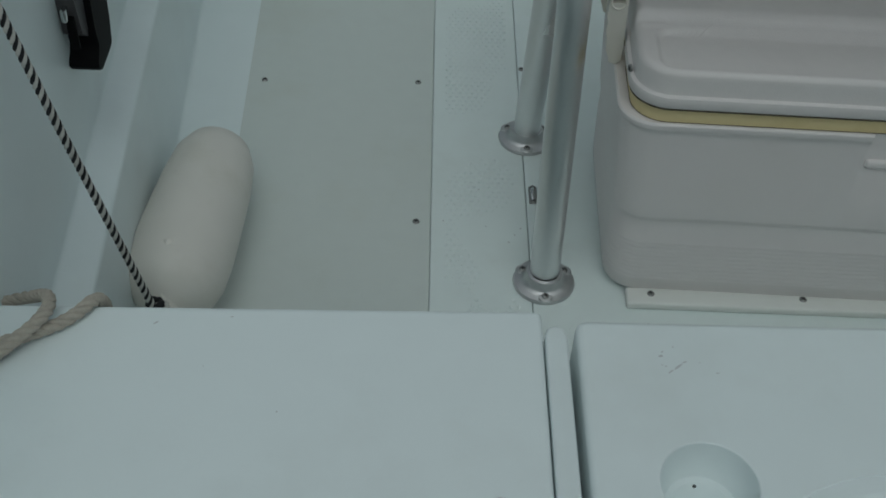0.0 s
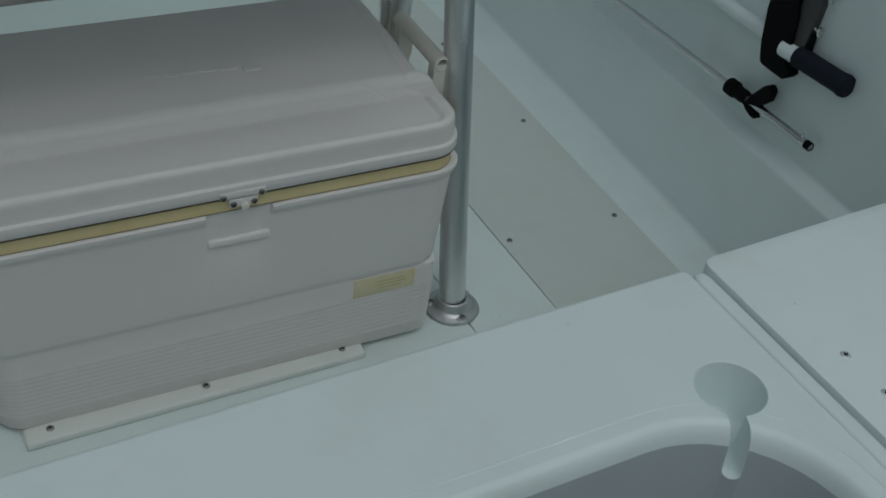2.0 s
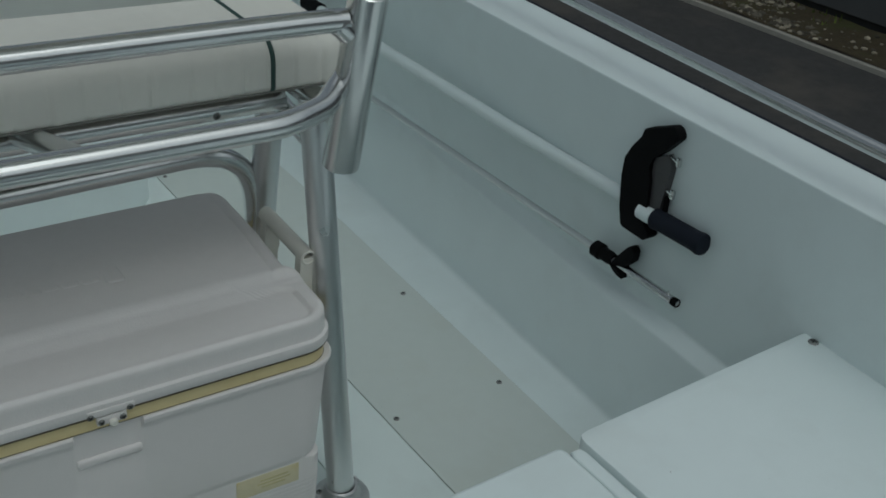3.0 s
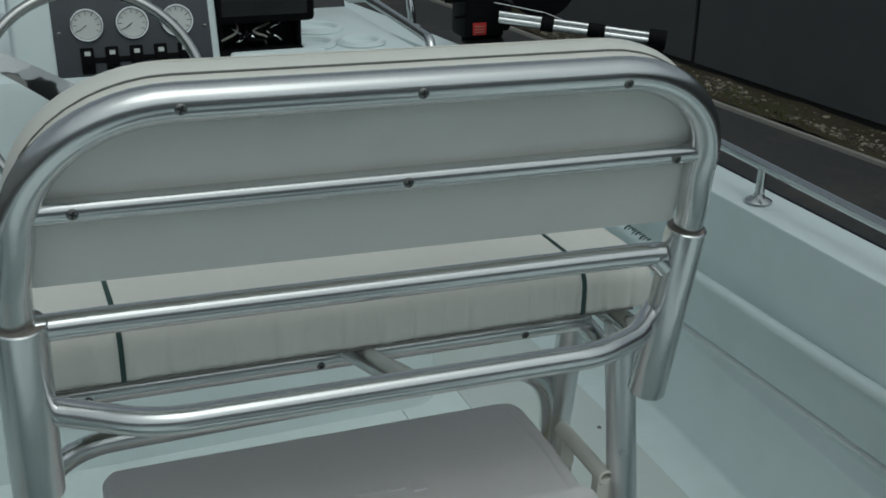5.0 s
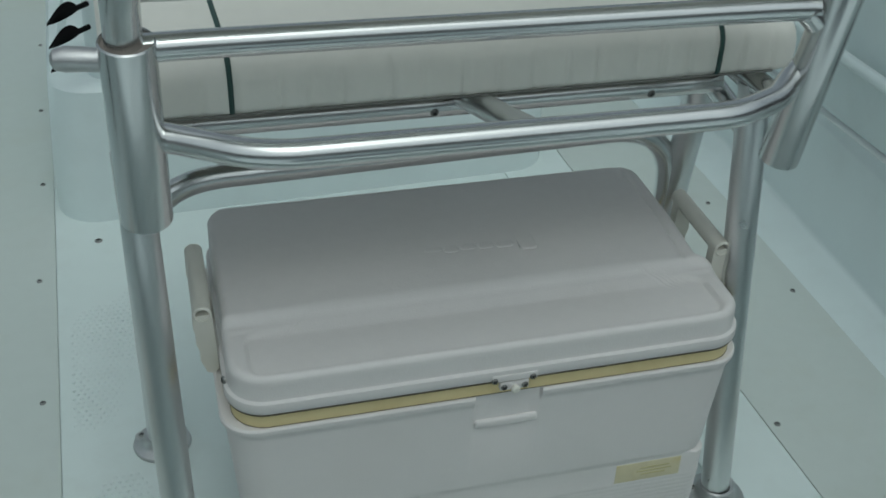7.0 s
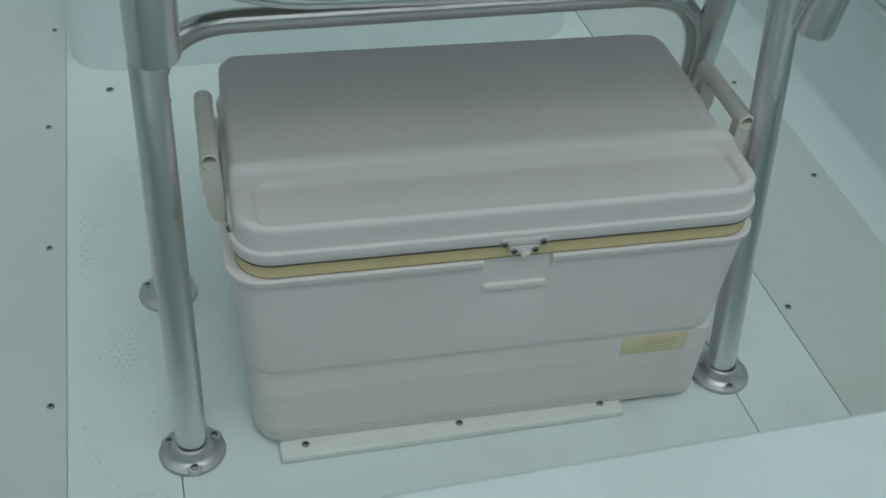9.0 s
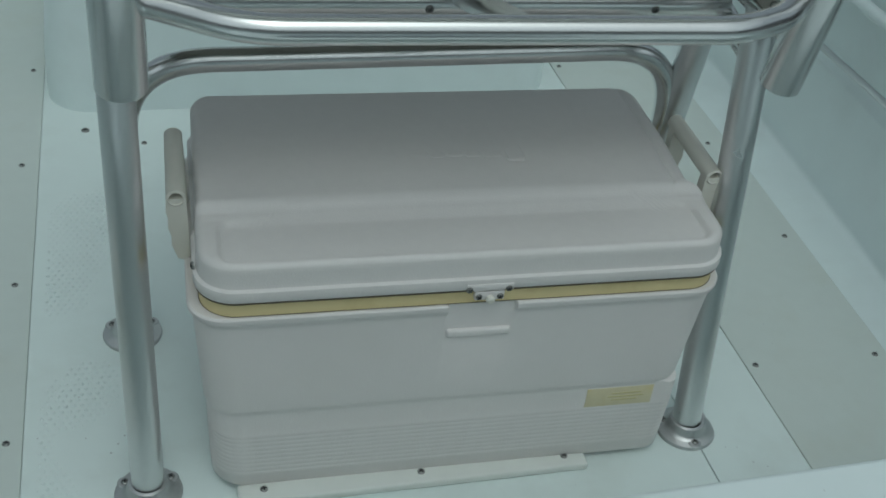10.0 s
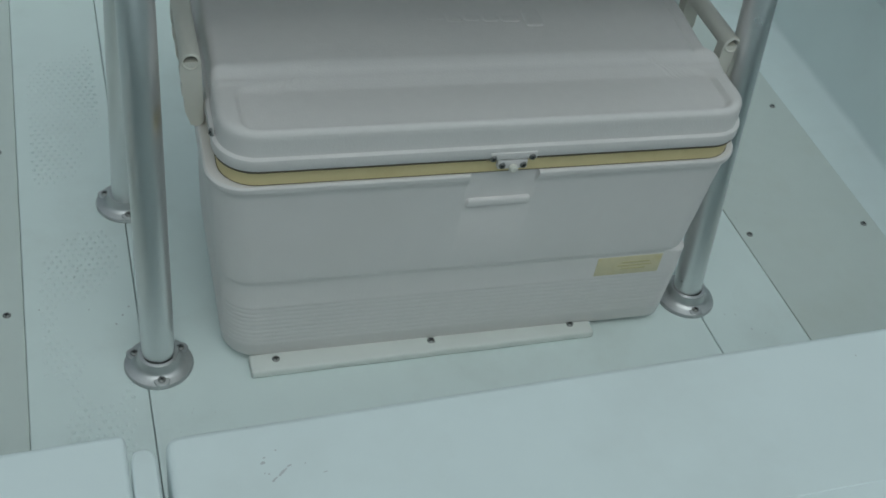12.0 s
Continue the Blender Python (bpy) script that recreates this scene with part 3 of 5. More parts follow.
for s in (-1, 1):
    for ya, yb, xa in ((-0.006, 0.120, 0.45), (0.366, 0.258, 0.45 if s > 0 else 0.463)):
        part("leg", tube([(xa * s, ya, 0.004), (0.45 * s, yb, LEG_TOP)], TR, 28), LEGALU, post)
        flange(xa * s, ya)
    part("side_rail", tube([(0.45 * s, 0.0, LEG_TOP), (0.45 * s, 0.44, LEG_TOP)], 0.020, 20), ALU, post)
    rh = part("rod_holder", hollow((0.431, 0.0, 0.676) if s > 0 else (-0.440, -0.004, 0.709), (0.442 if s > 0 else -0.437, -0.043, 0.955), 0.0285 if s > 0 else 0.0312, 0.0026, 40), ALU, post, "open-topped polished rod holder tube")
    # disc added in the open holder to lighten its dark gap
    part("gap_filler", lathe([(0, 0.0), (0.0255 if s > 0 else 0.0282, 0.0), (0.0255 if s > 0 else 0.0282, -0.02), (0, -0.02)], (0.4415 if s > 0 else -0.437, -0.0422, 0.950), (0.03 * s, -0.155, 0.988), 32), GAPFILL, rh, "dull brown-grey gap filler")
    part("gusset", tube([(0.44 * s, 0.0, 0.735), (0.45 * s, 0.07, 0.735)], 0.018, 16), ALU, post)
part("armrest_stub", tube([(-0.440, -0.014, 0.918), (-0.480, -0.008, 0.921), (-0.504, -0.004, 0.922), (-0.515, -0.003, 0.922), (-0.519, -0.003, 0.922)], 0.014, 22, radii=[0.0125, 0.0138, 0.0145, 0.0115, 0.005]), CAST, post, "dull grey tube stub")
hoop = rounded_path([(-0.455, 0.318, 0.28), (-0.440, 0.292, 0.582), (0.426, 0.292, 0.580), (0.448, 0.318, 0.28)], 0.13, 12)
part("hoop_brace", tube(hoop, 0.0185, 20), ALU, post)
for s in (-1, 1):
    part("brace", tube([(0.445 * s, 0.265, 0.690), (0.449 * s, 0.100, 0.655)], 0.0175, 16), ALU, post)
part("top_rail", tube(smooth_line([(-0.432, -0.036, 0.938), (-0.38, -0.034, 0.9395), (0.0, -0.034, 0.929), (0.375, -0.034, 0.918), (0.400, -0.035, 0.911), (0.416, -0.036, 0.896)]), 0.0165, 20), ALU, post)
low = rounded_path([(-0.432, -0.010, 0.824), (-0.400, -0.022, 0.821), (-0.305, -0.085, 0.819), (0.295, -0.085, 0.803), (0.375, -0.048, 0.800), (0.405, -0.022, 0.808), (0.430, -0.010, 0.822)], 0.16, 10)
part("grab_rail", tube(low, 0.0178, 20), ALU, post)
part("strut", tube([(0.022, -0.078, 0.806), (0.020, 0.185, 0.728)], 0.0175, 20), LEGALU, post)
sr = part("seat_rail", tube([(-0.435, 0.198, 0.7235), (0.435, 0.198, 0.7045)], 0.0190, 24), ALU, post)
for x, z in ((-0.361, 0.7177), (-0.026, 0.7100), (0.314, 0.7025)):
    screw((x, 0.1805, z), sr, (0, -0.96, -0.2), SCREW_DARK)
# darker and browner than the cushion above it
part("seat_board", box(-0.44, 0.455, 0.150, 0.49, 0.748, 0.760, 0.003), SLAT, post, "dark brown board under the cushion")


def seat_profile(e, n=5):
    y0, y1, z0, z1 = 0.100 - e, 0.505 + e, 0.764 - e * 0.2, 0.846 + e
    pts = []
    for cy, cz, r, a0 in ((y1 - 0.03, z1 - 0.03, 0.03, 0), (y0 + 0.036, z1 - 0.036, 0.036, 90), (y0 + 0.012, z0 + 0.012, 0.012, 180), (y1 - 0.012, z0 + 0.012, 0.012, 270)):
        for k in range(n + 1):
            a = radians(a0 + 90 * k / n)
            pts.append((cy + r * math.cos(a), cz + r * math.sin(a)))
    return pts


def seat_ring(x, e):
    return [Vector((x, y, z + 0.006 - 0.022 * x)) for y, z in seat_profile(e)]


rings = []
rs = random.Random(8)
pleats = [-0.46]
while pleats[-1] < 0.48:
    pleats.append(pleats[-1] + rs.uniform(0.036, 0.066))
SN = 300
for k in range(SN):
    x = -0.470 + 0.975 * k / (SN - 1)
    edge = min(k, SN - 1 - k) * 0.975 / (SN - 1)
    e = -0.020 * max(0.0, 1 - edge / 0.030) ** 2
    ring = seat_ring(x, e)
    near = min(abs(x - q) for q in pleats)
    fold = 0.0021 * math.exp(-(near / 0.0035) ** 2) - 0.0010 * math.exp(-((near - 0.010) / 0.007) ** 2)
    for v in ring:
        puff = 0.0022 * noise.noise((x * 20, v.y * 4, v.z * 7)) + 0.0010 * noise.noise((x * 55, v.y * 3, 2.0))
        low = max(0.0, min(1.0, (0.845 - v.z) / 0.035))
        if v.z > 0.79:
            v.z += puff
        if v.y < 0.14:
            v.y += puff * 1.3 + fold * low
    rings.append(ring)
seat = part("seat_cushion", loft(rings), VINYL, post, "cream vinyl seat cushion")
for x in (-0.318, 0.370):
    part("welt", loft([seat_ring(x - 0.0035, 0.0015), seat_ring(x, 0.0032), seat_ring(x + 0.0035, 0.0015)]), WELT, seat, "dark green piping")
part("welt", tube([(-0.44, 0.101, 0.782), (0.46, 0.101, 0.762)], 0.0020, 8), SEAM, seat, "dark seam")


# backrest: a tube hoop that leans aft, with its board and cushion
def back(u, v, w=0.0):
    """A place on the backrest: u across, v up its slope, w out of it towards the bow."""
    d = Vector((0, -0.36, 0.933)).normalized()
    nrm = Vector((0, 0.933, 0.36)).normalized()
    wide = u + max(0.0, u - 0.2) * 0.045
    return Vector((-0.008, -0.043, 0.951)) + Vector((wide, 0, 0)) + d * (v - 0.022 * u) + nrm * w


def back_outline(hw, v0, v1, rt, rb, n=10):
    out = []
    for cu, cv, r, a0 in ((hw - rt, v1 - rt, rt, 0), (-hw + rt, v1 - rt, rt, 90), (-hw + rb, v0 + rb, rb, 180), (hw - rb, v0 + rb, rb, 270)):
        for k in range(n + 1):
            a = radians(a0 + 90 * k / n)
            out.append((cu + r * math.cos(a), cv + r * math.sin(a)))
    return out


def back_ring(hw, v0, v1, rt, rb, w):
    return [back(u, v - (0.008 * u / 0.41 if v < 0.12 else 0.0), w) for u, v in back_outline(hw, v0, v1, rt, rb)]


arc = back_outline(0.421, -0.2, 0.2828, 0.165, 0.01, 14)[:30]
path = smooth_line([(0.443, -0.0265, 0.850), (0.443, -0.035, 0.905), (0.443, -0.043, 0.955), tuple(back(0.435, 0.05))], 4) + [back(u, v) for u, v in arc] + smooth_line([tuple(back(-0.431, 0.05)), (-0.44, -0.043, 0.955), (-0.44, -0.035, 0.905), (-0.44, -0.0265, 0.850)], 4)
hoop_tube = part("backrest_hoop", tube(path, 0.0208, 32), ALU, post)
cross = part("cross_rail", tube([back(-0.412, 0.154, 0.0), back(0.412, 0.152, 0.0)], 0.0142, 24), ALU, post)
for u, v, w, n, q in ((-0.2527, 0.2885, -0.0198, 0.30, hoop_tube), (0.0064, 0.2881, -0.0198, 0.30, hoop_tube), (0.2613, 0.2825, -0.0200, 0.16, hoop_tube), (-0.3628, 0.1592, -0.0134, 0.30, cross), (0.0099, 0.1580, -0.0134, 0.30, cross), (0.3690, 0.1535, -0.0140, 0.1, cross)):
    screw(back(u, v, w), q, back(0, n, -0.95) - back(0, 0, 0), SCREW_DARK)
board = [back_ring(0.4165, 0.029, 0.284, 0.16, 0.005, 0.010), back_ring(0.4165, 0.029, 0.284, 0.16, 0.005, 0.018)]
part("backrest_board", loft(board), BACKBOARD, post, "pale satin backrest board")
cush = [back_ring(0.412, 0.031, 0.280, 0.16, 0.012, 0.018), back_ring(0.424, 0.026, 0.2915, 0.17, 0.02, 0.0225), back_ring(0.428, 0.022, 0.2955, 0.172, 0.03, 0.030), back_ring(0.430, 0.019, 0.2965, 0.172, 0.03, 0.042), back_ring(0.430, 0.019, 0.2950, 0.172, 0.03, 0.054), back_ring(0.428, 0.021, 0.2895, 0.168, 0.03, 0.064), back_ring(0.423, 0.025, 0.2790, 0.163, 0.03, 0.076), back_ring(0.410, 0.034, 0.2600, 0.155, 0.03, 0.090), back_ring(0.37, 0.08, 0.23, 0.07, 0.03, 0.098)]
bc = part("backrest_cushion", loft(cush), VINYL, post, "cream vinyl backrest cushion")
for hw, v1, w in ((0.4284, 0.2962, 0.0300), (0.4292, 0.2928, 0.0600)):
    ring = [back(u, v, w) for u, v in back_outline(hw, 0.024, v1, 0.175, 0.03, 12)]
    part("welt", tube(ring, 0.0013 if w < 0.05 else 0.0009, 6, closed=True), SEAM if w < 0.05 else VINYL, bc)

# ---- the cooler ----
CX = 0.012
cool = thing("cooler", (0.0, 0.0, 0.0), "large white plastic cool box with yellowed gasket, lid closed", "cool box")


RECESS = [-0.026, -0.0225, -0.020, 0.0, 0.03, 0.06, 0.077, 0.0795, 0.083]


def cr(hw, y0, y1, r, z):
    """One ring of the body; its front edge has points at the latch's recess."""
    ring = ring_of(CX - hw, CX + hw, y0, y1, r, z, 10)
    if z < 0.17:  # the lower corner beside the label is sharper
        sharp = ring_of(CX - hw, CX + hw, y0, y1, 0.022, z, 10)
        ring = ring[:33] + sharp[33:]
    deep = 0.313 < z
    return ring[:33] + [Vector((x, max(y0, -0.0485) if deep and -0.022 < x < 0.079 else y0, z)) for x in RECESS] + ring[33:]


body = [cr(0.355, -0.026, 0.338, 0.042, 0.010), cr(0.3635, -0.0345, 0.3465, 0.05, 0.0125), cr(0.366, -0.0365, 0.349, 0.05, 0.018)]
z = 0.036
for k in range(10):  # fluting low on the sides
    e = 0.0003 * k
    body += [cr(0.367 + e, -0.0368 - e, 0.3495 + e, 0.05, z), cr(0.36755 + e, -0.03735 - e, 0.35005 + e, 0.05, z + 0.002), cr(0.36755 + e, -0.03735 - e, 0.35005 + e, 0.05, z + 0.0065), cr(0.367 + e, -0.0368 - e, 0.3495 + e, 0.05, z + 0.0085)]
    z += 0.0092
body += [cr(0.370, -0.0395, 0.3535, 0.05, 0.160), cr(0.370, -0.0395, 0.3535, 0.05, 0.168), cr(0.3706, -0.0400, 0.354, 0.05, 0.172), cr(0.3735, -0.0427, 0.357, 0.05, 0.177), cr(0.3745, -0.0435, 0.358, 0.05, 0.183), cr(0.375, -0.0438, 0.3585, 0.05, 0.190), cr(0.3832, -0.0495, 0.3655, 0.05, 0.312), cr(0.3834, -0.0497, 0.3657, 0.05, 0.315), cr(0.3855, -0.0511, 0.3675, 0.05, 0.345), cr(0.386, -0.0515, 0.368, 0.05, 0.352), cr(0.3905, -0.055, 0.372, 0.052, 0.357), cr(0.3925, -0.0565, 0.3735, 0.052, 0.362), cr(0.3925, -0.0565, 0.3735, 0.052, 0.3675), cr(0.390, -0.054, 0.371, 0.05, 0.3705)]
bodyp = part("body", loft(body), COOLER, cool)
for x in (-0.27, 0.29):
    for y in (0.02, 0.29):
        part("foot", box(x - 0.03, x + 0.03, y - 0.02, y + 0.02, 0.0, 0.012, 0.002), COOLER, cool)


def ease(t):
    t = max(0.0, min(1.0, t))
    return t * t * (3 - 2 * t)


LX, LY0, LY1, LR, LCX = 0.3785, -0.0515, 0.3590, 0.050, CX + 0.0025


def lid_notch(y, x):
    """How far the sides step in beside the handles, more on one side than on the other."""
    rear = max(0.0, min(0.0395, y - (LY1 - 0.04)))
    return (0.020 if x > 0 else 0.003) * ease((y - 0.068) / 0.024) + 0.04 - math.sqrt(0.04 ** 2 - rear * rear)


def lid_height(x, y):
    """The lid's top: a ledge in front with a shallow panel in it, then a step up to the higher back with a groove along one side."""
    z = 0.4575 + 0.0025 * ease((y - 0.050) / 0.010) + 0.0125 * ease((y - 0.062) / 0.020) + 0.009 * ease((y - 0.075) / 0.13)
    if x > 0:
        z -= 0.0028 * math.exp(-((x - 0.331) / 0.0035) ** 2) * ease((y - 0.060) / 0.02)
    qx, qy = abs(x) - 0.328, abs(y - 0.0035) - 0.0235
    d = math.hypot(max(qx, 0), max(qy, 0)) + min(max(qx, qy), 0) - 0.021
    z -= 0.0058 * ease(-d / 0.006 + 0.5)
    side = min(LX - lid_notch(y, x) - abs(x), y - LY0, LY1 - y)
    cx, cy = LX - LR - abs(x), y - LY0 - LR
    if cx < 0 and cy < 0:
        side = min(side, LR - math.hypot(cx, cy))
    e = 0.0125
    t = max(0.0, e - max(0.0, side))
    return z - (e - math.sqrt(max(0.0, e * e - t * t)))


def lid_outline(d, z=None, out=0.0):
    """One ring of the lid, d inside its edge; at the height z or on its top."""
    base = ring_of(-LX - out + d, LX + out - d, LY0 - out + d, LY1 + out - d, max(LR + out - d, 0.004), 0, 10)
    pts = []
    for i, (a, c) in enumerate(zip(base, base[1:] + base[:1])):
        n = (60, 110)[(i // 11) % 2] if i % 11 == 10 else 1
        pts += [a.lerp(c, q / n) for q in range(n)]
    ring = []
    for q in pts:
        lim = LX + out - d * 0.5 - lid_notch(q.y, q.x)
        x = max(-lim, min(lim, q.x)) if d < 0.06 else q.x
        ring.append(Vector((LCX + x, q.y, lid_height(x, q.y) if z is None else z)))
    return ring


lid = [lid_outline(0, z, o) for z, o in ((0.3955, 0.001), (0.3985, 0.005), (0.402, 0.0068), (0.4135, 0.0068), (0.4165, 0.0060), (0.4180, 0.0035), (0.4190, 0.0012), (0.4220, 0.0004), (0.4415, 0.0))]
lid += [lid_outline(d) for d in (0.0006, 0.0014, 0.0026, 0.0042, 0.0062, 0.0088, 0.012, 0.0155, 0.019, 0.0225, 0.026, 0.0295, 0.033, 0.037, 0.041, 0.046, 0.052, 0.058, 0.066, 0.074, 0.082, 0.090, 0.098, 0.106, 0.114, 0.122, 0.130, 0.14, 0.155, 0.175, 0.190)]
part("gasket", loft([lid_outline(0, 0.369, -0.006), lid_outline(0, 0.3715, -0.006), lid_outline(0, 0.3718, -0.0004), lid_outline(0, 0.3938, -0.0004), lid_outline(0, 0.3941, -0.008), lid_outline(0, 0.397, -0.008)]), GASKET, cool, "yellowed gasket band")
# thin dark bands paint the shadow lines over and under the gasket
for z0, z1, o in ((0.3947, 0.3954, 0.0044), (0.3708, 0.3717, 0.0004)):
    part("gap_shade", loft([lid_outline(0, z0, o - 0.002), lid_outline(0, z0 + 0.0003, o), lid_outline(0, z1, o), lid_outline(0, z1 + 0.0002, o - 0.002)]), GAPDARK, cool, "thin dark band painted as shadow gap")
lidp = part("lid", loft(lid), LIDTOP, cool, "matt white lid, greyed for shade under the seat")
for x0, x1, y0, y1, z1 in ((-0.045, -0.018, 0.166, 0.178, 0.4808), (-0.014, 0.006, 0.160, 0.184, 0.4808), (0.012, 0.034, 0.162, 0.176, 0.4808), (0.040, 0.062, 0.160, 0.182, 0.4808), (0.068, 0.094, 0.158, 0.170, 0.4808), (0.104, 0.128, 0.146, 0.206, 0.4816)):
    part("emboss", loft([ring_of(x0 - e, x1 + e, y0 - e, y1 + e, 0.005 + e, z, 4) for e, z in ((0.0030, 0.4780), (0.0016, z1 - 0.0011), (-0.0005, z1 - 0.0007), (-0.0030, z1 - 0.0006))]), LIDTOP, lidp)
# latch, pull and badge on the front
lat = part("latch", box(-0.001, 0.067, -0.0603, -0.050, 0.3985, 0.4095, 0.0012), COOLER, cool)
part("latch_tongue", box(0.012, 0.055, -0.0595, -0.050, 0.3815, 0.396, 0.0012), COOLER, lat)
part("latch_button", lathe([(0, 0.0), (0.0055, 0.0), (0.0065, 0.003), (0.0065, 0.006), (0.004, 0.008), (0, 0.008)], (0.034, -0.0590, 0.3845), (0, -1, 0), 14), PVC, lat)
for x, z in ((0.003, 0.4015), (0.060, 0.4015), (0.018, 0.3875), (0.049, 0.3875)):
    screw((x, -0.0601 if z > 0.395 else -0.0593, z), lat, (0, -1, 0), SCREW_TINY)
part("finger_pull", box(-0.020, 0.076, -0.0540, -0.044, 0.307, 0.322, 0.0045, 3), COOLER, bodyp)
bad = part("label", box(0.226, 0.338, -0.0402, -0.0350, 0.127, 0.166, 0.0008), YLABEL, bodyp, "yellowed illegible label")
for k, (a, b2) in enumerate(((0.268, 0.318), (0.262, 0.322), (0.27, 0.312))):
    part("print_bar", box(a, b2, -0.0407, -0.0398, 0.152 - 0.007 * k, 0.155 - 0.007 * k, 0), LABELINK, bad, smooth=False)
for s in (-1, 1):
    hx = CX + (0.4015 if s > 0 else -0.3995)
    h = part("handle", hollow((hx, 0.248, 0.475), (hx, 0.082, 0.475), 0.0135, 0.0042, 24), PVC, cool, "ivory plastic tube handle")
    # dark cylinder draws the shade inside the hollow handle
    part("bore_shade", tube([(hx, 0.246, 0.475), (hx, 0.10, 0.475)], 0.0094, 14), DARK, h)
    for y in (0.094, 0.228):
        prof = [(-0.0135, 0.474), (0.0135, 0.474), (0.0150, 0.452), (0.0125, 0.440), (0.0140, 0.425), (0.0105, 0.412), (0.0110, 0.395), (0.004, 0.372), (-0.006, 0.368), (-0.0135, 0.376), (-0.014, 0.42)]
        part("handle_arm", loft([[Vector((hx + s * a - s * 0.03 * (0.474 - zz), yy, zz)) for a, zz in prof] for yy in (y - 0.010, y + 0.010)]), PVC, h)
for s in (-1, 1):
    screw((LCX + s * 0.3835, 0.004, 0.420), cool, (s, -0.3, 0.1))
cool.matrix_basis = Matrix.Translation((0.012, -0.05, 0)) @ Matrix.Rotation(radians(-1.9), 4, "Z") @ Matrix.Translation((-0.012, 0.05, 0))

bar = thing("hold_down_bar", (-0.03, -0.05, 0), "white plastic strip screwed to the floor before the cooler", "strip")
part("strip", box(-0.318, 0.248, -0.064, -0.027, 0.0, 0.015, 0.004, 3), STRIP, bar)
for x in (-0.278, -0.029, 0.212):
    screw((x, -0.0415, 0.0148), bar)
bar.matrix_basis = Matrix.Translation((-0.03, -0.05, 0)) @ Matrix.Rotation(radians(-0.8), 4, "Z")


# ---- stowed gear on the hull sides ----
def pole_rack(s, name, x, y, z, deep=1.0):
    """A black forked rack screwed to the hull side; s is the side's sign, x the wall."""
    t = thing(name, (x, y, z), "black plastic pole bracket with thumb screws on the hull side", "bracket", "pole brackets")
    outl = [(0.023, 0.167), (-0.041, 0.198), (-0.054, 0.195), (-0.063, 0.181), (-0.048, 0.163), (-0.033, 0.145), (-0.010, 0.122), (-0.004, 0.100), (-0.012, 0.077), (-0.015, 0.040), (-0.017, 0.011), (-0.012, -0.008), (-0.022, -0.020), (-0.034, -0.030), (-0.021, -0.045), (0.013, -0.045), (0.042, -0.044), (0.053, -0.006), (0.061, 0.058), (0.060, 0.094), (0.047, 0.122), (0.027, 0.150)]
    outl = [(p.x, p.y) for p in rounded_path([(0.0, -0.045, 0)] + [(a, b, 0) for a, b in outl[15:] + outl[:15]] + [(0.0, -0.045, 0)], 0.010, 3)[:-1]]
    part("body", loft([[Vector((x - s * d * deep, y + a * k, z + b * k + 0.07 * (1 - k))) for a, b in outl] for d, k in ((0.0, 0.96), (0.004, 1.0), (0.032, 1.0), (0.034, 0.985))]), BLACK, t)
    part("plate", loft([[Vector((x - s * d, y + a, z + b)) for a, b in ((-0.006, 0.120), (-0.036, 0.138), (-0.046, 0.130), (-0.050, 0.113), (-0.045, 0.067), (-0.041, 0.028), (-0.022, 0.012), (-0.010, 0.03))] for d in (0.008 * deep, 0.027 * deep)]), GREYPLATE, t)
    part("edge", box(x - s * 0.020 * deep - 0.006, x - s * 0.020 * deep + 0.006, y - 0.052, y - 0.046, z + 0.010, z + 0.060, 0.002), BLACK, t)
    for b in (0.072, 0.136):
        k = part("thumb_screw", tube([(x - s * 0.02, y - 0.036, z + b), (x - s * 0.025, y - 0.060, z + b - 0.002)], 0.0035, 10), STEEL, t)
        part("wing", box(x - s * 0.025 - 0.004, x - s * 0.025 + 0.004, y - 0.068, y - 0.058, z + b - 0.011, z + b + 0.008, 0.003), STEEL, k)
    return t


pole_rack(1, "pole_bracket", 1.084, -0.045, 0.452)
pole_rack(-1, "pole_bracket", -1.143, -0.005, 0.461, 1.32)
pole = thing("boat_pole", (1.062, 0.5, 0.44), "pale grey pole with dark rubber grip held on the hull side", "pole")
part("shaft", tube([(1.0695, -0.02, 0.458), (1.0695, 0.4, 0.449), (1.0675, 1.2, 0.440)], 0.0145, 16), BOARD, pole)
part("grip", lathe([(0, 0), (0.0180, 0), (0.0208, 0.004), (0.0198, 0.016), (0.0192, 0.02), (0.0192, 0.104), (0.0210, 0.116), (0.0195, 0.123), (0.012, 0.125), (0, 0.125)], (1.056, -0.080, 0.462), (0, -1, 0.05), 24), RUBBER, pole, "dark blue-grey ribbed grip")
part("ferrule", lathe([(0, 0), (0.016, 0), (0.0165, 0.042), (0, 0.042)], (1.0575, -0.042, 0.459), (0, -1, 0.05), 20), BOARD, pole)
rod = thing("fishing_gaff", (1.062, 0.5, 0.31), "thin metal gaff with black clamp lying along the hull ledge", "gaff")
part("shaft", tube([(1.057, -0.172, 0.326), (1.062, 0.05, 0.320), (1.064, 0.8, 0.304), (1.064, 1.5, 0.292)], 0.0074, 14), LEGALU, rod)
part("tip", hollow((1.0572, -0.160, 0.3258), (1.0568, -0.174, 0.3262), 0.0086, 0.0028, 16), BLACK, rod)
part("pin", tube([(1.0572, -0.146, 0.333), (1.0572, -0.146, 0.339)], 0.0022, 8), STEEL, rod)
part("sleeve", tube([(1.0572, -0.170, 0.3260), (1.0605, -0.002, 0.3215)], 0.0082, 16), STEEL, rod)
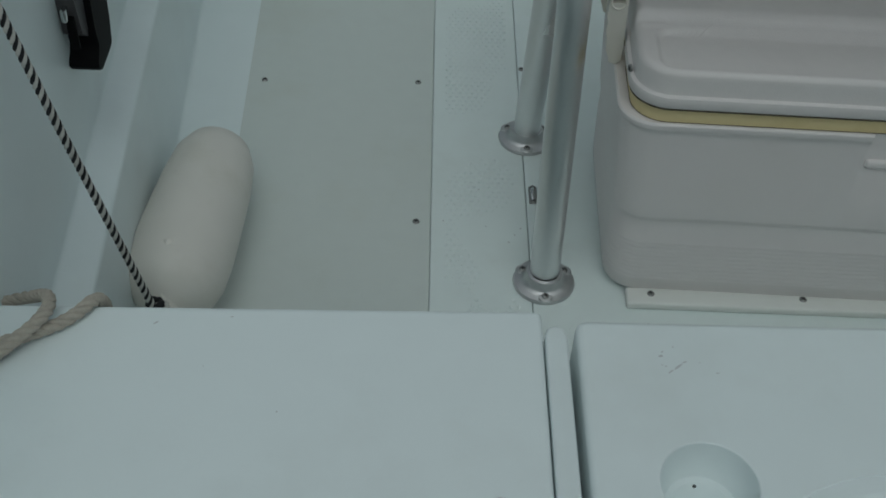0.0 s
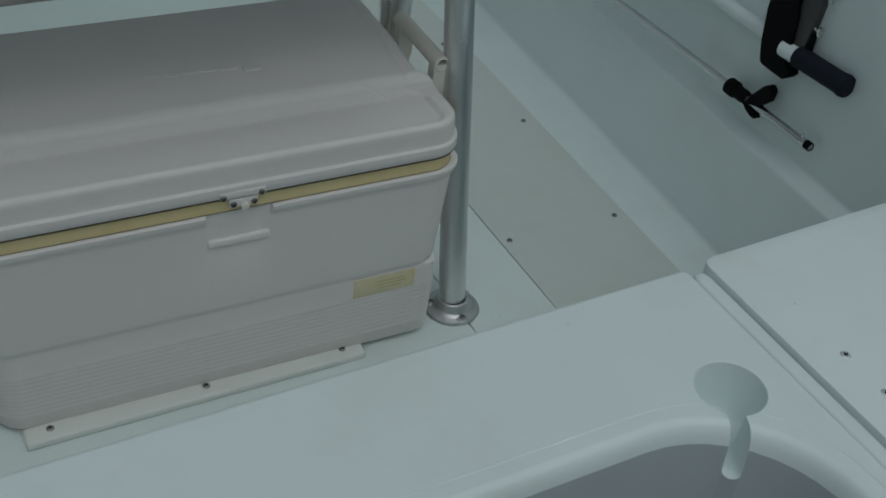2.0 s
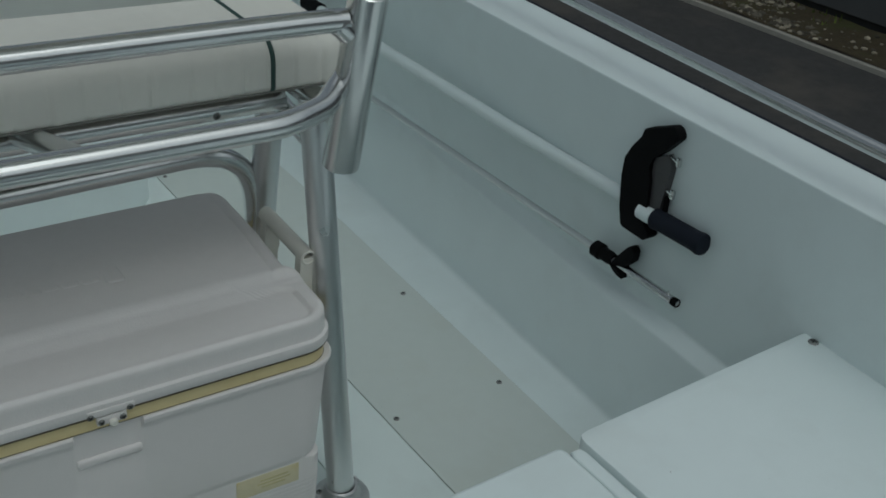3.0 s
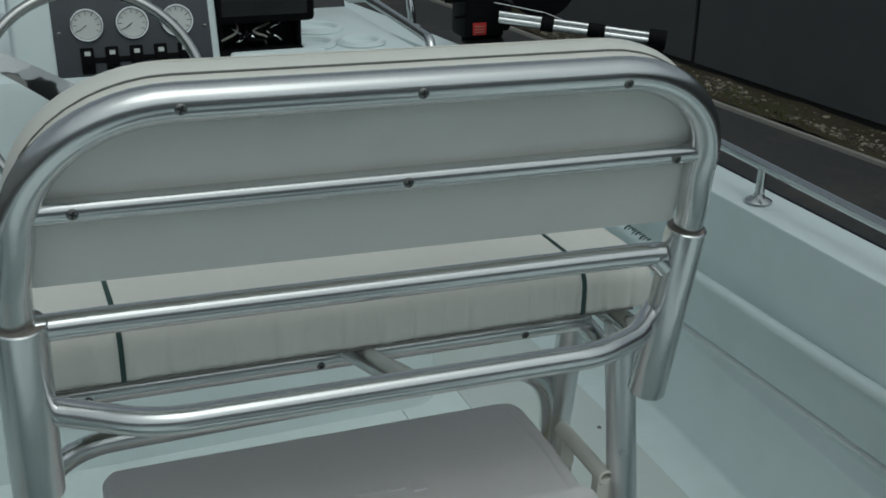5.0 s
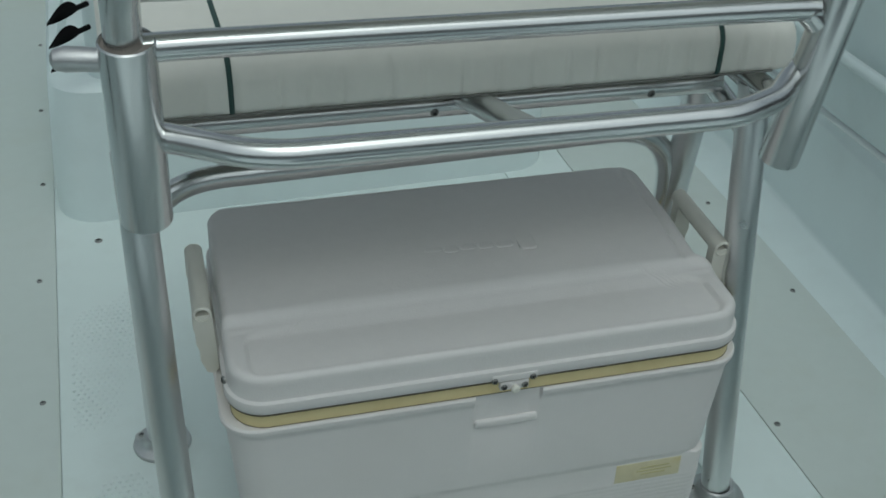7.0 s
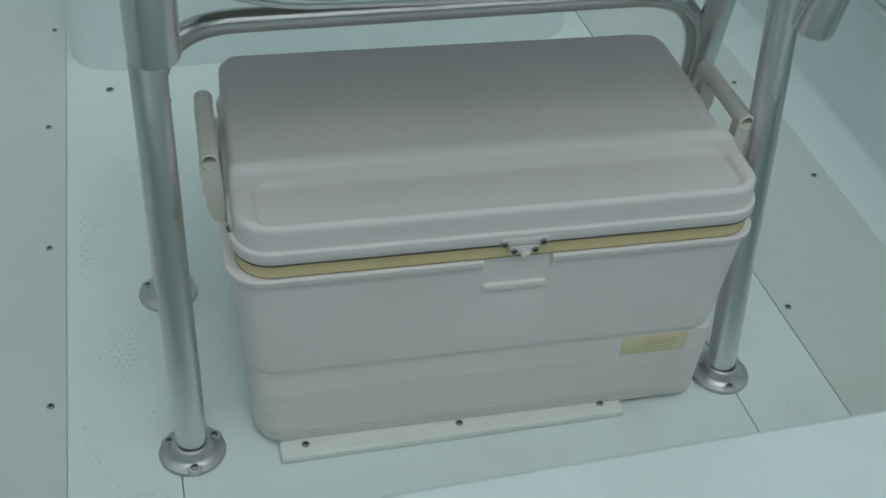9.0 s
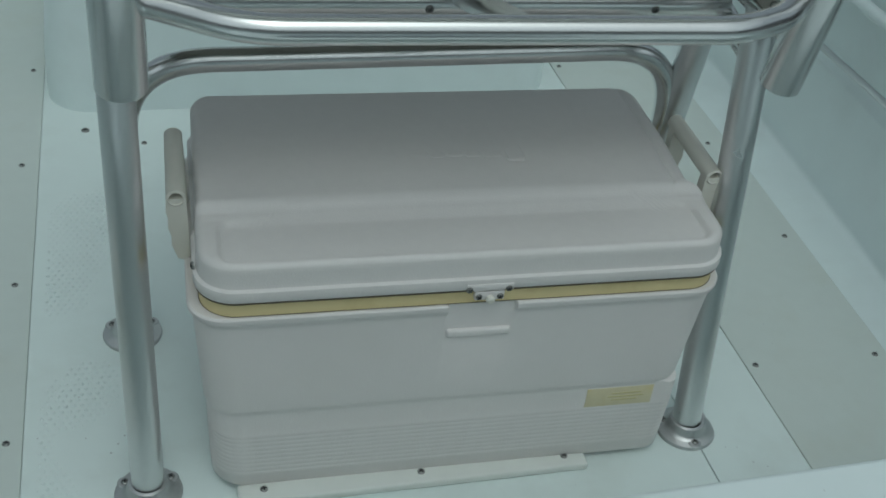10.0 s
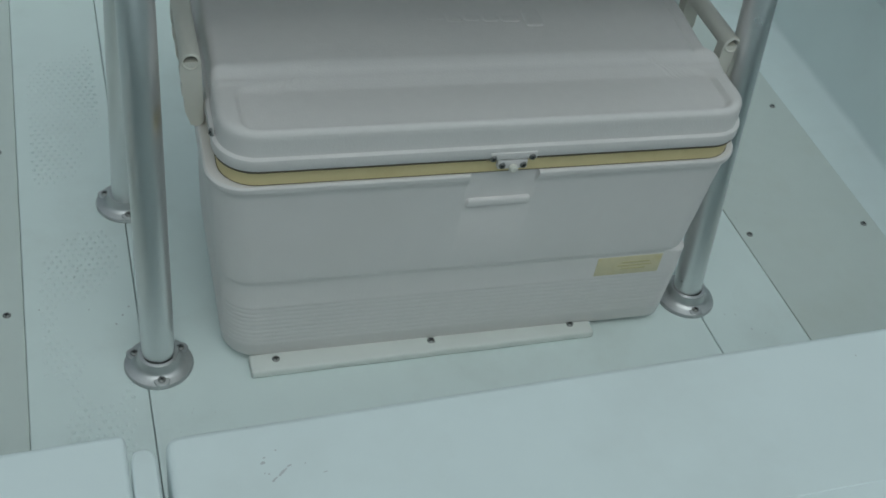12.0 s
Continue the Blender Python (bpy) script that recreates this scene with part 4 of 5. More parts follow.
part("collar", lathe([(0, 0), (0.012, 0), (0.0165, 0.004), (0.0170, 0.024), (0.0135, 0.028), (0.0140, 0.046), (0.0115, 0.060), (0, 0.060)], (1.062, 0.066, 0.320), (0, -1, 0.02), 20), BLACK, rod)
clamp = loft([[Vector((1.060 - d, yy, zz)) for yy, zz in ((0.004, 0.318), (-0.006, 0.338), (-0.034, 0.376), (-0.043, 0.380), (-0.052, 0.371), (-0.050, 0.350), (-0.030, 0.328))] for d in (-0.008, 0.010)])
loft([[Vector((1.060 - d, yy, zz)) for yy, zz in ((0.006, 0.316), (-0.004, 0.308), (-0.018, 0.303), (-0.031, 0.302), (-0.022, 0.310), (-0.012, 0.316))] for d in (-0.008, 0.010)], bm=clamp)
part("clamp", clamp, BLACK, rod)
for k in range(9):
    y = 0.985 + 0.0125 * k
    part("print_bar", tube([(1.0675 + 0.0155 * math.cos(radians(a)), y, 0.4430 + 0.0155 * math.sin(radians(a))) for a in (75, 95, 115, 135, 150)][: 3 + k % 3], 0.0016 if k % 2 else 0.0024, 6), WELT, pole)
part("end_cap", tube([(1.0675, 1.19, 0.4400), (1.0675, 1.27, 0.4393)], 0.019, 16), BLACK, pole)



# ---- fenders and lines ----
def fender(name, a, b, r, eye, label):
    a, b = Vector(a), Vector(b)
    d = (b - a).normalized()
    ln = (b - a).length
    t = thing(name, (a.x, a.y, 0), label, "fender", "boat fenders")
    part("body", lathe([(0, 0), (r * 0.16, 0.0), (r * 0.22, 0.008), (r * 0.28, 0.020), (r * 0.62, 0.034), (r * 0.86, 0.055), (r * 0.97, 0.09), (r, 0.14), (r * 0.97, ln - 0.20), (r * 0.93, ln - 0.12), (r * 0.86, ln - 0.065), (r * 0.70, ln - 0.030), (r * 0.45, ln - 0.014), (r * 0.2, ln - 0.006), (0, ln - 0.005)], a, d, 32), FENDER, t)
    e = a - d * 0.012
    u = Vector(eye).normalized()
    w = d.cross(u).normalized()
    part("eye", tube([e + (d * math.cos(k * math.pi / 8) + w * math.sin(k * math.pi / 8)) * 0.018 for k in range(16)], 0.008, 10, closed=True), FENDER, t)
    part("rib", tube([a + d * 0.02 + u * r * 0.2, a + d * 0.05 + u * r * 0.55, a + d * 0.085 + u * r * 0.92], 0.009, 8), FENDER, t)
    return t


fender("fender", (-1.034, -0.192, 0.094), (-1.004, 0.222, 0.090), 0.080, (0, 0.1, 1), "cream vinyl boat fender lying on the floor by the hull side")
fender("fender", (-0.540, 2.700, 0.083), (-1.09, 2.79, 0.083), 0.082, (0, -0.5, 1), "cream vinyl boat fender lying before the bow step")


def twisted(points, r, strands, twist, mats, parent, name, n=8, step=0.004):
    """A laid line of several strands along points."""
    pts = [Vector(p) for p in points]
    seglen = [0.0]
    for p, q in zip(pts, pts[1:]):
        seglen.append(seglen[-1] + (q - p).length)
    total = seglen[-1]
    m = int(total / step)
    axis = []
    for k in range(m + 1):
        s = total * k / m
        i = max(j for j in range(len(pts) - 1) if seglen[j] <= s + 1e-9)
        f = (s - seglen[i]) / max(1e-9, seglen[i + 1] - seglen[i])
        axis.append(pts[i].lerp(pts[i + 1], f))
    for c in range(strands):
        line = []
        up = None
        for k, p in enumerate(axis):
            d = (axis[min(k + 1, m)] - axis[max(k - 1, 0)]).normalized()
            up = d.orthogonal().normalized() if up is None else (up - d * up.dot(d)).normalized()
            side = d.cross(up)
            a = 2 * math.pi * (c / strands + total * k / m / twist)
            line.append(p + (up * math.cos(a) + side * math.sin(a)) * r * 0.5)
        part(name, tube(line, r * (0.56 if strands < 4 else 0.45), n), mats[c % len(mats)], parent)


cord = thing("fender_line", (-1.02, -0.19, 0.1), "black and white twisted line tied from fender to gunwale", "line")
twisted([(-1.040, -0.192, 0.115), (-1.058, -0.2196, 0.276), (-1.084, -0.2595, 0.511), (-1.104, -0.287, 0.690), (-1.14, -0.33, 0.70)], 0.0062, 4, 0.034, (CORDB, CORDW), cord, "strand", 6)
part("knot", tube([Vector((-1.038, -0.190, 0.118)) + Vector((0.010 * math.cos(k * 0.9), 0.007 * math.sin(k * 0.9), 0.010 * math.sin(k * 0.55))) for k in range(18)], 0.0048, 8), CORDB, cord)
part("knot", tube([Vector((-1.030, -0.191, 0.114)) + Vector((0.009 * math.sin(k * 1.1), 0.007 * math.cos(k * 0.8), 0.008 * math.cos(k * 0.7))) for k in range(14)], 0.0040, 8), CORDW, cord)
rope = thing("dock_line", (-1.06, -0.5, DZ), "tan three-strand dock line looped over the hatch lid", "rope")
twisted(smooth_line([(-1.130, -0.545, 0.433), (-1.106, -0.534, 0.433), (-1.067, -0.515, 0.433), (-1.041, -0.500, 0.433), (-1.024, -0.484, 0.433), (-1.011, -0.463, 0.432), (-1.006, -0.452, 0.420), (-1.006, -0.445, 0.39), (-1.01, -0.442, 0.25)]), 0.0074, 3, 0.036, (ROPEW,), rope, "strand")
twisted(smooth_line([(-1.125, -0.572, 0.433), (-1.100, -0.553, 0.434), (-1.070, -0.526, 0.444), (-1.054, -0.507, 0.449), (-1.051, -0.485, 0.445), (-1.058, -0.464, 0.436), (-1.070, -0.450, 0.424), (-1.090, -0.436, 0.405), (-1.112, -0.432, 0.395), (-1.128, -0.44, 0.395)]), 0.0074, 3, 0.036, (ROPEW,), rope, "strand")

# ---- the console ----
con = thing("console", (0.0, 1.5, 0), "white fibreglass steering console on the boat floor", "console")
part("plinth", loft([ring_of(-0.628, 0.585, 1.145, 2.05, 0.10, -0.001, 8), ring_of(-0.626, 0.583, 1.147, 2.05, 0.10, 0.10, 8), ring_of(-0.606, 0.575, 1.16, 2.05, 0.10, 0.322, 8), ring_of(-0.598, 0.570, 1.17, 2.04, 0.10, 0.333, 8), ring_of(-0.580, 0.560, 1.18, 2.03, 0.09, 0.337, 8)]), GEL, con)
part("side_box", loft([ring_of(-0.588, -0.40, 1.24, 1.46, 0.04, 0.32, 6), [Vector((q.x, q.y, 0.39 + 0.55 * (q.y - 1.24))) for q in ring_of(-0.548, -0.40, 1.26, 1.44, 0.04, 0, 6)], [Vector((q.x, q.y, 0.40 + 0.55 * (q.y - 1.24))) for q in ring_of(-0.530, -0.40, 1.275, 1.42, 0.04, 0, 6)]]), GEL, con)
part("body", loft([ring_of(-0.520, 0.560, 1.185, 2.0, 0.06, 0.30, 8), ring_of(-0.505, 0.555, 1.19, 2.0, 0.06, 0.55, 8), ring_of(-0.462, 0.548, 1.20, 2.0, 0.06, 0.90, 8), ring_of(-0.452, 0.540, 1.21, 1.99, 0.05, 0.922, 8), ring_of(-0.44, 0.53, 1.23, 1.97, 0.04, 0.928, 8)]), GEL, con)
screw((-0.545, 1.32, 0.455), con, (-0.2, -0.5, 0.8), SCREW_BIG)
# instrument box with its sloped face
def dash(u, v, w=0.0):
    """A place on the sloped dash: u across, v up, w out towards the helm."""
    return Vector((u, 1.215, 0.905)) + Vector((0, 0.30, 0.954)) * v + Vector((0, -0.954, 0.30)) * w


def dash_box(u0, u1, v0, v1, w0, w1, bevel=0.003, seg=2):
    bm = box(u0, u1, v0, v1, w0, w1, bevel, seg)
    for v in bm.verts:
        v.co = dash(*v.co)
    return bm


part("instrument_box", dash_box(-0.375, 0.058, -0.06, 0.30, -0.20, 0.0, 0.012, 3), GEL, con)
dp = part("dash_panel", dash_box(-0.292, 0.040, -0.008, 0.24, 0.001, 0.006, 0.002), DASH, con, "dark grey dash panel")
for u in (-0.222, -0.127, -0.031):
    for v, r in ((0.125, 0.0345),):
        g = part("gauge", lathe([(r * 0.86, 0.004), (r * 0.92, 0.0075), (r, 0.0075), (r * 1.04, 0.005), (r * 1.06, 0.0)], dash(u, v, 0.006), dash(0, 0, 1) - dash(0, 0, 0), 32), STEEL, dp, "round gauge with steel bezel")
        part("face", lathe([(0, 0.0035), (r * 0.88, 0.0035), (r * 0.88, 0.0)], dash(u, v, 0.006), dash(0, 0, 1) - dash(0, 0, 0), 32), DIAL, g)
        for k in range(9):
            a = radians(-30 + 240 * k / 8)
            c = (u + r * 0.70 * math.cos(a), v + r * 0.70 * math.sin(a))
            part("tick", tube([dash(u + r * q * math.cos(a), v + r * q * math.sin(a), 0.0099) for q in (0.62, 0.80)], 0.0008, 4), BLACK, g)
        part("needle", tube([dash(u, v, 0.0102), dash(u - r * 0.5, v - r * 0.35, 0.0102)], 0.0009, 4), BLACK, g)
for k in range(5):
    u = -0.228 + 0.0515 * k
    sw = part("switch", dash_box(u - 0.014, u + 0.014, 0.022, 0.078, 0.006, 0.012, 0.003), BLACK, dp)
    part("rocker", dash_box(u - 0.009, u + 0.009, 0.034, 0.072, 0.012, 0.017, 0.003), BLACK, sw)
    part("legend", dash_box(u - 0.006, u + 0.006, 0.060, 0.069, 0.0172, 0.0178, 0), DIAL, sw, smooth=False)
# small dark bars between neighbouring switches
for k in range(4):
    part("dark_bar", dash_box(-0.214 + 0.0515 * k, -0.190 + 0.0515 * k, 0.044, 0.056, 0.006, 0.0095, 0.001), BLACK, dp)
for u, v in ((-0.280, 0.005), (-0.280, 0.11), (0.028, 0.005), (0.028, 0.11), (-0.280, 0.225), (0.028, 0.225)):
    screw(dash(u, v, 0.0055), dp, dash(0, 0, 1) - dash(0, 0, 0), SCREW_SMALL)
# moulded drink holders on the top at the side
for cx, cy, r in ((0.30, 1.35, 0.045), (0.42, 1.33, 0.042), (0.36, 1.52, 0.055)):
    part("drink_holder", lathe([(r, -0.0), (r + 0.014, 0.0), (r + 0.018, 0.006), (r + 0.014, 0.013), (r + 0.005, 0.015), (r, 0.012), (r - 0.003, -0.0)], (cx, cy, 0.926), n=28), GEL, con)
part("raised_edge", box(0.08, 0.30, 1.215, 1.245, 0.915, 0.950, 0.010, 3), GEL, con)
part("key_tray", box(0.105, 0.19, 1.208, 1.222, 0.925, 0.940, 0.003), BLACK, con)
part("windshield", loft([[Vector((x, y, z)) for x, y, z in ((-0.365, 1.80, 0.92), (0.53, 1.80, 0.92), (0.50, 1.98, 1.32), (-0.335, 1.98, 1.32))], [Vector((x, y, z)) for x, y, z in ((-0.365, 1.806, 0.92), (0.53, 1.806, 0.92), (0.50, 1.986, 1.32), (-0.335, 1.986, 1.32))]]), GLASS, con, "smoked acrylic windshield", smooth=False)
for s, x in ((-1, -0.456), (1, 0.565)):
    r = part("grab_rail", tube(rounded_path([(x - s * 0.022, 1.27, 0.905 if s < 0 else 0.86), (x + s * 0.018, 1.27, 0.925 if s < 0 else 0.90), (x + s * 0.022, 1.30, 1.03 if s < 0 else 0.935), (x + s * 0.010, 1.75, 1.20 if s < 0 else 0.96), (x - s * 0.025, 1.80, 1.18 if s < 0 else 0.95)], 0.04, 6), 0.0125, 16), STEEL, con, "stainless grab rail")
    part("rail_foot", lathe([(0.0, 0), (0.024, 0), (0.024, 0.004), (0.015, 0.012), (0, 0.012)], (x - s * 0.022, 1.27, 0.90 if s < 0 else 0.86), (s, 0, 0.2), 20), STEEL, r)
hook = part("hook", tube(smooth_line([(-0.480, 1.2, 0.664), (-0.496, 1.2, 0.664), (-0.511, 1.2, 0.655), (-0.517, 1.2, 0.638), (-0.512, 1.2, 0.621), (-0.497, 1.2, 0.611), (-0.480, 1.2, 0.610)]), 0.0100, 14), STEEL, con, "bent stainless hook")
# plotter on its bracket
plot = thing("chart_plotter", (0.14, 1.3, 0.93), "black chart plotter tilted on its bracket on the console", "chart plotter")
part("bracket", box(0.062, 0.262, 1.275, 1.335, 0.928, 0.945, 0.004), BLACK, plot)
for x in (0.066, 0.250):
    part("bracket_arm", box(x, x + 0.010, 1.285, 1.33, 0.94, 1.015, 0.003), BLACK, plot)
pc = part("casing", box(0.055, 0.290, 1.27, 1.345, 1.003, 1.145, 0.012, 3), BLACK, plot)
part("screen", box(0.072, 0.270, 1.2675, 1.2705, 1.022, 1.132, 0.001), GLASS, pc, "dark screen")
rc = random.Random(21)
part("cable_cover", box(0.072, 0.250, 1.318, 1.332, 0.945, 1.003, 0.003), BLACK, plot)
for k in range(9):
    x = rc.uniform(0.085, 0.235)
    line = [(x + rc.uniform(-0.03, 0.03), 1.315 - 0.03 * math.sin(q * 0.8) + rc.uniform(-0.006, 0.006), 0.947 + 0.012 * q) for q in range(5)]
    part("cable", tube(smooth_line(line, 4), 0.0028, 6), ALU if k % 4 == 0 else (KERB if k % 4 == 2 else BLACK), plot)
# steering wheel
wheel = thing("steering_wheel", (-0.243, 1.0, 0.9), "polished stainless steering wheel with flat spokes", "steering wheel")
WC, WN = Vector((-0.248, 0.90, 0.954)), Vector((0, -0.90, 0.43)).normalized()
WU = Vector((1, 0, 0))
WV = WN.cross(WU).normalized()
rim = [WC + (WU * math.cos(2 * math.pi * k / 64) + WV * math.sin(2 * math.pi * k / 64)) * 0.210 for k in range(64)]
part("rim", tube(rim, 0.0108, 16, closed=True), WHEELSTEEL, wheel)
for a in (152, 12, 270):
    d = WU * math.cos(radians(a)) + WV * math.sin(radians(a)) * (1 if (WV.z > 0) else -1)
    t = WN.cross(d).normalized()
    rings = []
    for q, wdt, dep in ((0.015, 0.030, -0.070), (0.05, 0.027, -0.060), (0.08, 0.0245, -0.046), (0.11, 0.0225, -0.030), (0.14, 0.0205, -0.016), (0.17, 0.0190, -0.006), (0.197, 0.0175, 0.0)):
        c = WC + d * q + WN * dep
        rings.append([c + t * wdt * k + WN * (0.0012 * (1 - k * k)) for k in (1, 0.6, 0.2, -0.2, -0.6, -1)] + [c + t * wdt * k - WN * 0.003 for k in (-1, 1)])
    part("spoke", loft(rings), SPOKE, wheel)
part("hub", lathe([(0, 0.0), (0.028, 0.0), (0.030, -0.012), (0.026, -0.03), (0.022, -0.30), (0, -0.30)], WC + WN * -0.066, WN, 28), BLACK, wheel)
# black leaf levers beside the plinth
for k, (x, y, z) in enumerate(((-0.515, 1.155, 0.520), (-0.518, 1.150, 0.470), (-0.522, 1.145, 0.418))):
    lv = thing("lever", (x, y, z), "black leaf-shaped plastic lever on the console side", "lever", "console levers")
    leaf = []
    for i in range(11):
        q = i / 10
        w = 0.0035 + 0.0165 * math.sin(math.pi * min(1, q * 1.04 + 0.02)) ** 0.8
        c = Vector((x - 0.066 * q, y, z - 0.030 * q + 0.010 * math.sin(q * 3.14)))
        leaf.append([c + Vector((0.3 * w, 0, w)), c + Vector((0, -0.006, 0)), c + Vector((-0.3 * w, 0, -w)), c + Vector((0, 0.006, 0))])
    part("paddle", loft(leaf), BLACK, lv)
    part("stem", tube([(x - 0.01, y + 0.002, z - 0.002), (x + 0.02, y + 0.035, z - 0.004)], 0.006, 10), BLACK, lv)

# ---- the bow ----
def bow_ring(y0, z, e=0.0):
    """A level of the bow whose front is bowed back towards the sides."""
    front = [Vector((x, y0 + 0.20 * (abs(x + 0.03) / 1.15) ** 2 + e, z)) for x in [-1.02 + 1.99 * k / 24 for k in range(25)]]
    return [Vector((0.45, 5.2, z)), Vector((-0.50, 5.2, z))] + front


bow = part("bow_step", loft([bow_ring(2.83, -0.03), bow_ring(2.84, 0.115), bow_ring(2.846, 0.130), bow_ring(2.860, 0.139), bow_ring(2.88, 0.142), bow_ring(2.97, 0.145), bow_ring(2.985, 0.152), bow_ring(2.990, 0.20), bow_ring(2.998, 0.215), bow_ring(3.012, 0.222), bow_ring(3.04, 0.224)]), GEL)
tagged(bow, "white moulded double step of the bow deck", "deck", kind="structure")
bow2 = part("bow_deck", loft([bow_ring(3.18, 0.15), bow_ring(3.20, 0.226), bow_ring(3.208, 0.245), bow_ring(3.30, 0.495), bow_ring(3.315, 0.512), bow_ring(3.34, 0.520), bow_ring(3.40, 0.522)]), GEL)
tagged(bow2, "white moulded raised bow deck", "deck", kind="structure")
hatch = thing("oval_hatch", (-0.40, 3.10, 0.22), "white oval hatch cover on the bow step", "hatch")
hb2 = lathe([(0.21, 0.0), (0.215, 0.005), (0.205, 0.009), (0, 0.010)], (0, 0, 0), n=48)
for v in hb2.verts:
    v.co = Vector((v.co.x * 1.25 - 0.40, v.co.y * 0.36 + 3.115, v.co.z + 0.2235))
part("cover", hb2, GEL, hatch)


# ---- rails on the gunwale ----
rail = thing("side_rail", (1.12, 0.6, 0.67), "stainless steel handrail along the gunwale", "handrail")
part("tube", tube(smooth_line([(1.106, -1.4, 0.750), (1.108, -0.35, 0.750), (1.116, 0.3, 0.752), (1.124, 0.9, 0.756), (1.128, 1.45, 0.758), (1.118, 1.70, 0.74), (1.115, 1.78, 0.68)]), 0.0125, 18), STEEL, rail)
for x, y in ((1.102, -0.75), (1.113, 0.647), (1.122, 1.35)):
    st = part("stanchion", tube([(x + 0.004, y, 0.672), (x + 0.006, y, 0.748)], 0.0105, 16), STEEL, rail)
    part("base", lathe([(0, 0), (0.029, 0), (0.030, 0.003), (0.026, 0.006), (0.014, 0.011), (0.0115, 0.018), (0, 0.018)], (x + 0.004, y, 0.672), n=26), STEEL, st)
brail = thing("bow_rail", (0.99, 2.5, 0.67), "stainless steel bow rail curving up from the gunwale", "handrail")
part("tube", tube(smooth_line([(1.038, 2.61, 0.69), (1.035, 2.62, 0.76), (1.025, 2.69, 0.90), (0.99, 2.94, 1.02), (0.90, 3.45, 1.08), (0.60, 4.4, 1.12)]), 0.0155, 16), STEEL, brail)
part("base", lathe([(0, 0), (0.034, 0), (0.034, 0.004), (0.018, 0.012), (0, 0.012)], (1.038, 2.61, 0.684), n=24), STEEL, brail)

# ---- downrigger on the gunwale ----
dr = thing("downrigger", (1.12, 2.13, 0.672), "black downrigger with telescopic silver boom mounted on the gunwale", "downrigger")
part("base", box(1.035, 1.205, 2.05, 2.23, 0.672, 0.690, 0.008), BLACK, dr)
part("pedestal", lathe([(0.078, 0), (0.080, 0.008), (0.060, 0.014), (0.058, 0.030), (0.070, 0.036), (0.070, 0.046), (0, 0.046)], (1.105, 2.13, 0.689), n=28), BLACK, dr)
dm = part("motor_housing", box(1.035, 1.175, 2.105, 2.24, 0.734, 0.905, 0.018, 3), BLACK, dr)
part("end_cover", lathe([(0, 0), (0.046, 0), (0.050, 0.006), (0.050, 0.024), (0.044, 0.030), (0, 0.030)], (1.178, 2.16, 0.80), (1, -0.15, 0), 24), BLACK, dm)
part("lever_arm", tube([(1.05, 2.13, 0.868), (0.955, 2.09, 0.872)], 0.008, 10), BLACK, dm)
part("lever_arm", tube([(1.05, 2.13, 0.815), (0.995, 2.10, 0.815)], 0.006, 10), BLACK, dm)
rl = part("badge", box(1.058, 1.106, 2.1015, 2.1055, 0.752, 0.792, 0.001), RED, dm, "red maker's plate")
for k in range(3):
    part("print_bar", box(1.065, 1.099, 2.1007, 2.1018, 0.779 - 0.009 * k, 0.7812 - 0.009 * k, 0), STONE, rl, smooth=False)
part("reel", lathe([(0, -0.045), (0.11, -0.045), (0.112, -0.036), (0.08, -0.032), (0.08, 0.032), (0.112, 0.036), (0.11, 0.045), (0, 0.045)], (1.30, 2.10, 0.915), (0.5, 1, 0), 32), BLACK, dr)
ba, bb = Vector((1.13, 2.06, 0.808)), Vector((1.580, 1.79, 0.760))
bo = part("boom", tube([ba, bb], 0.0125, 20), ALU, dr, "silver telescopic boom")
part("boom_stay", tube([ba + Vector((0, 0, 0.021)), bb + Vector((0, 0, 0.019))], 0.0085, 14), ALU, bo)
for q, l, r in ((0.30, 0.040, 0.025), (0.60, 0.055, 0.024), (0.97, 0.055, 0.032)):
    c = ba.lerp(bb, q)
    d = (bb - ba).normalized()
    part("collar", tube([c - d * l / 2 + Vector((0, 0, 0.008)), c + d * l / 2 + Vector((0, 0, 0.008))], r, 20), BLACK, bo)
part("pulley", lathe([(0, -0.014), (0.034, -0.014), (0.036, 0), (0.034, 0.014), (0, 0.014)], bb + Vector((-0.035, 0.0, -0.035)), (0.2, 1, 0), 24), BLACK, dr)
part("cable", tube([(1.12, 2.08, 0.86), (1.26, 2.0, 0.835), (1.36, 1.94, 0.795)], 0.0018, 6), STEEL, dr)
part("clip", tube(smooth_line([(1.19, 2.03, 0.705), (1.12, 2.025, 0.722), (1.105, 2.025, 0.714), (1.17, 2.02, 0.700), (1.23, 2.02, 0.698)]), 0.0024, 6), STEEL, dr)

# ---- surroundings ----
GZ = -0.9
TURN = Matrix.Translation((5.09, 6.0, 0)) @ Matrix.Rotation(radians(5.6), 4, "Z") @ Matrix.Translation((-5.09, -6.0, 0))  # kerb and wall run askew to the boat


def askew(ob):
    ob.matrix_basis = TURN @ ob.matrix_basis
    return ob


tagged(part("ground", box(-300, 300, -300, 300, GZ - 0.2, GZ, 0), ASPHALT, smooth=False), "dark worn asphalt yard reaching far out", "ground", kind="structure")
tagged(askew(part("kerb", box(5.075, 5.12, -20, 40, GZ - 0.1, GZ + 0.032, 0.008), KERB)), "pale concrete kerb edging the road", "kerb", kind="structure")
verge_v, verge_f = [], []
nx, ny = 6, 240
for j in range(ny + 1):
    for i in range(nx + 1):
        x, y = 5.115 + 0.56 * i / nx, -12 + 36 * j / ny
        verge_v.append((x, y, GZ + 0.04 + 0.02 * noise.noise((x * 3, y * 3, 0)) + 0.012 * noise.noise((x * 9, y * 9, 3))))
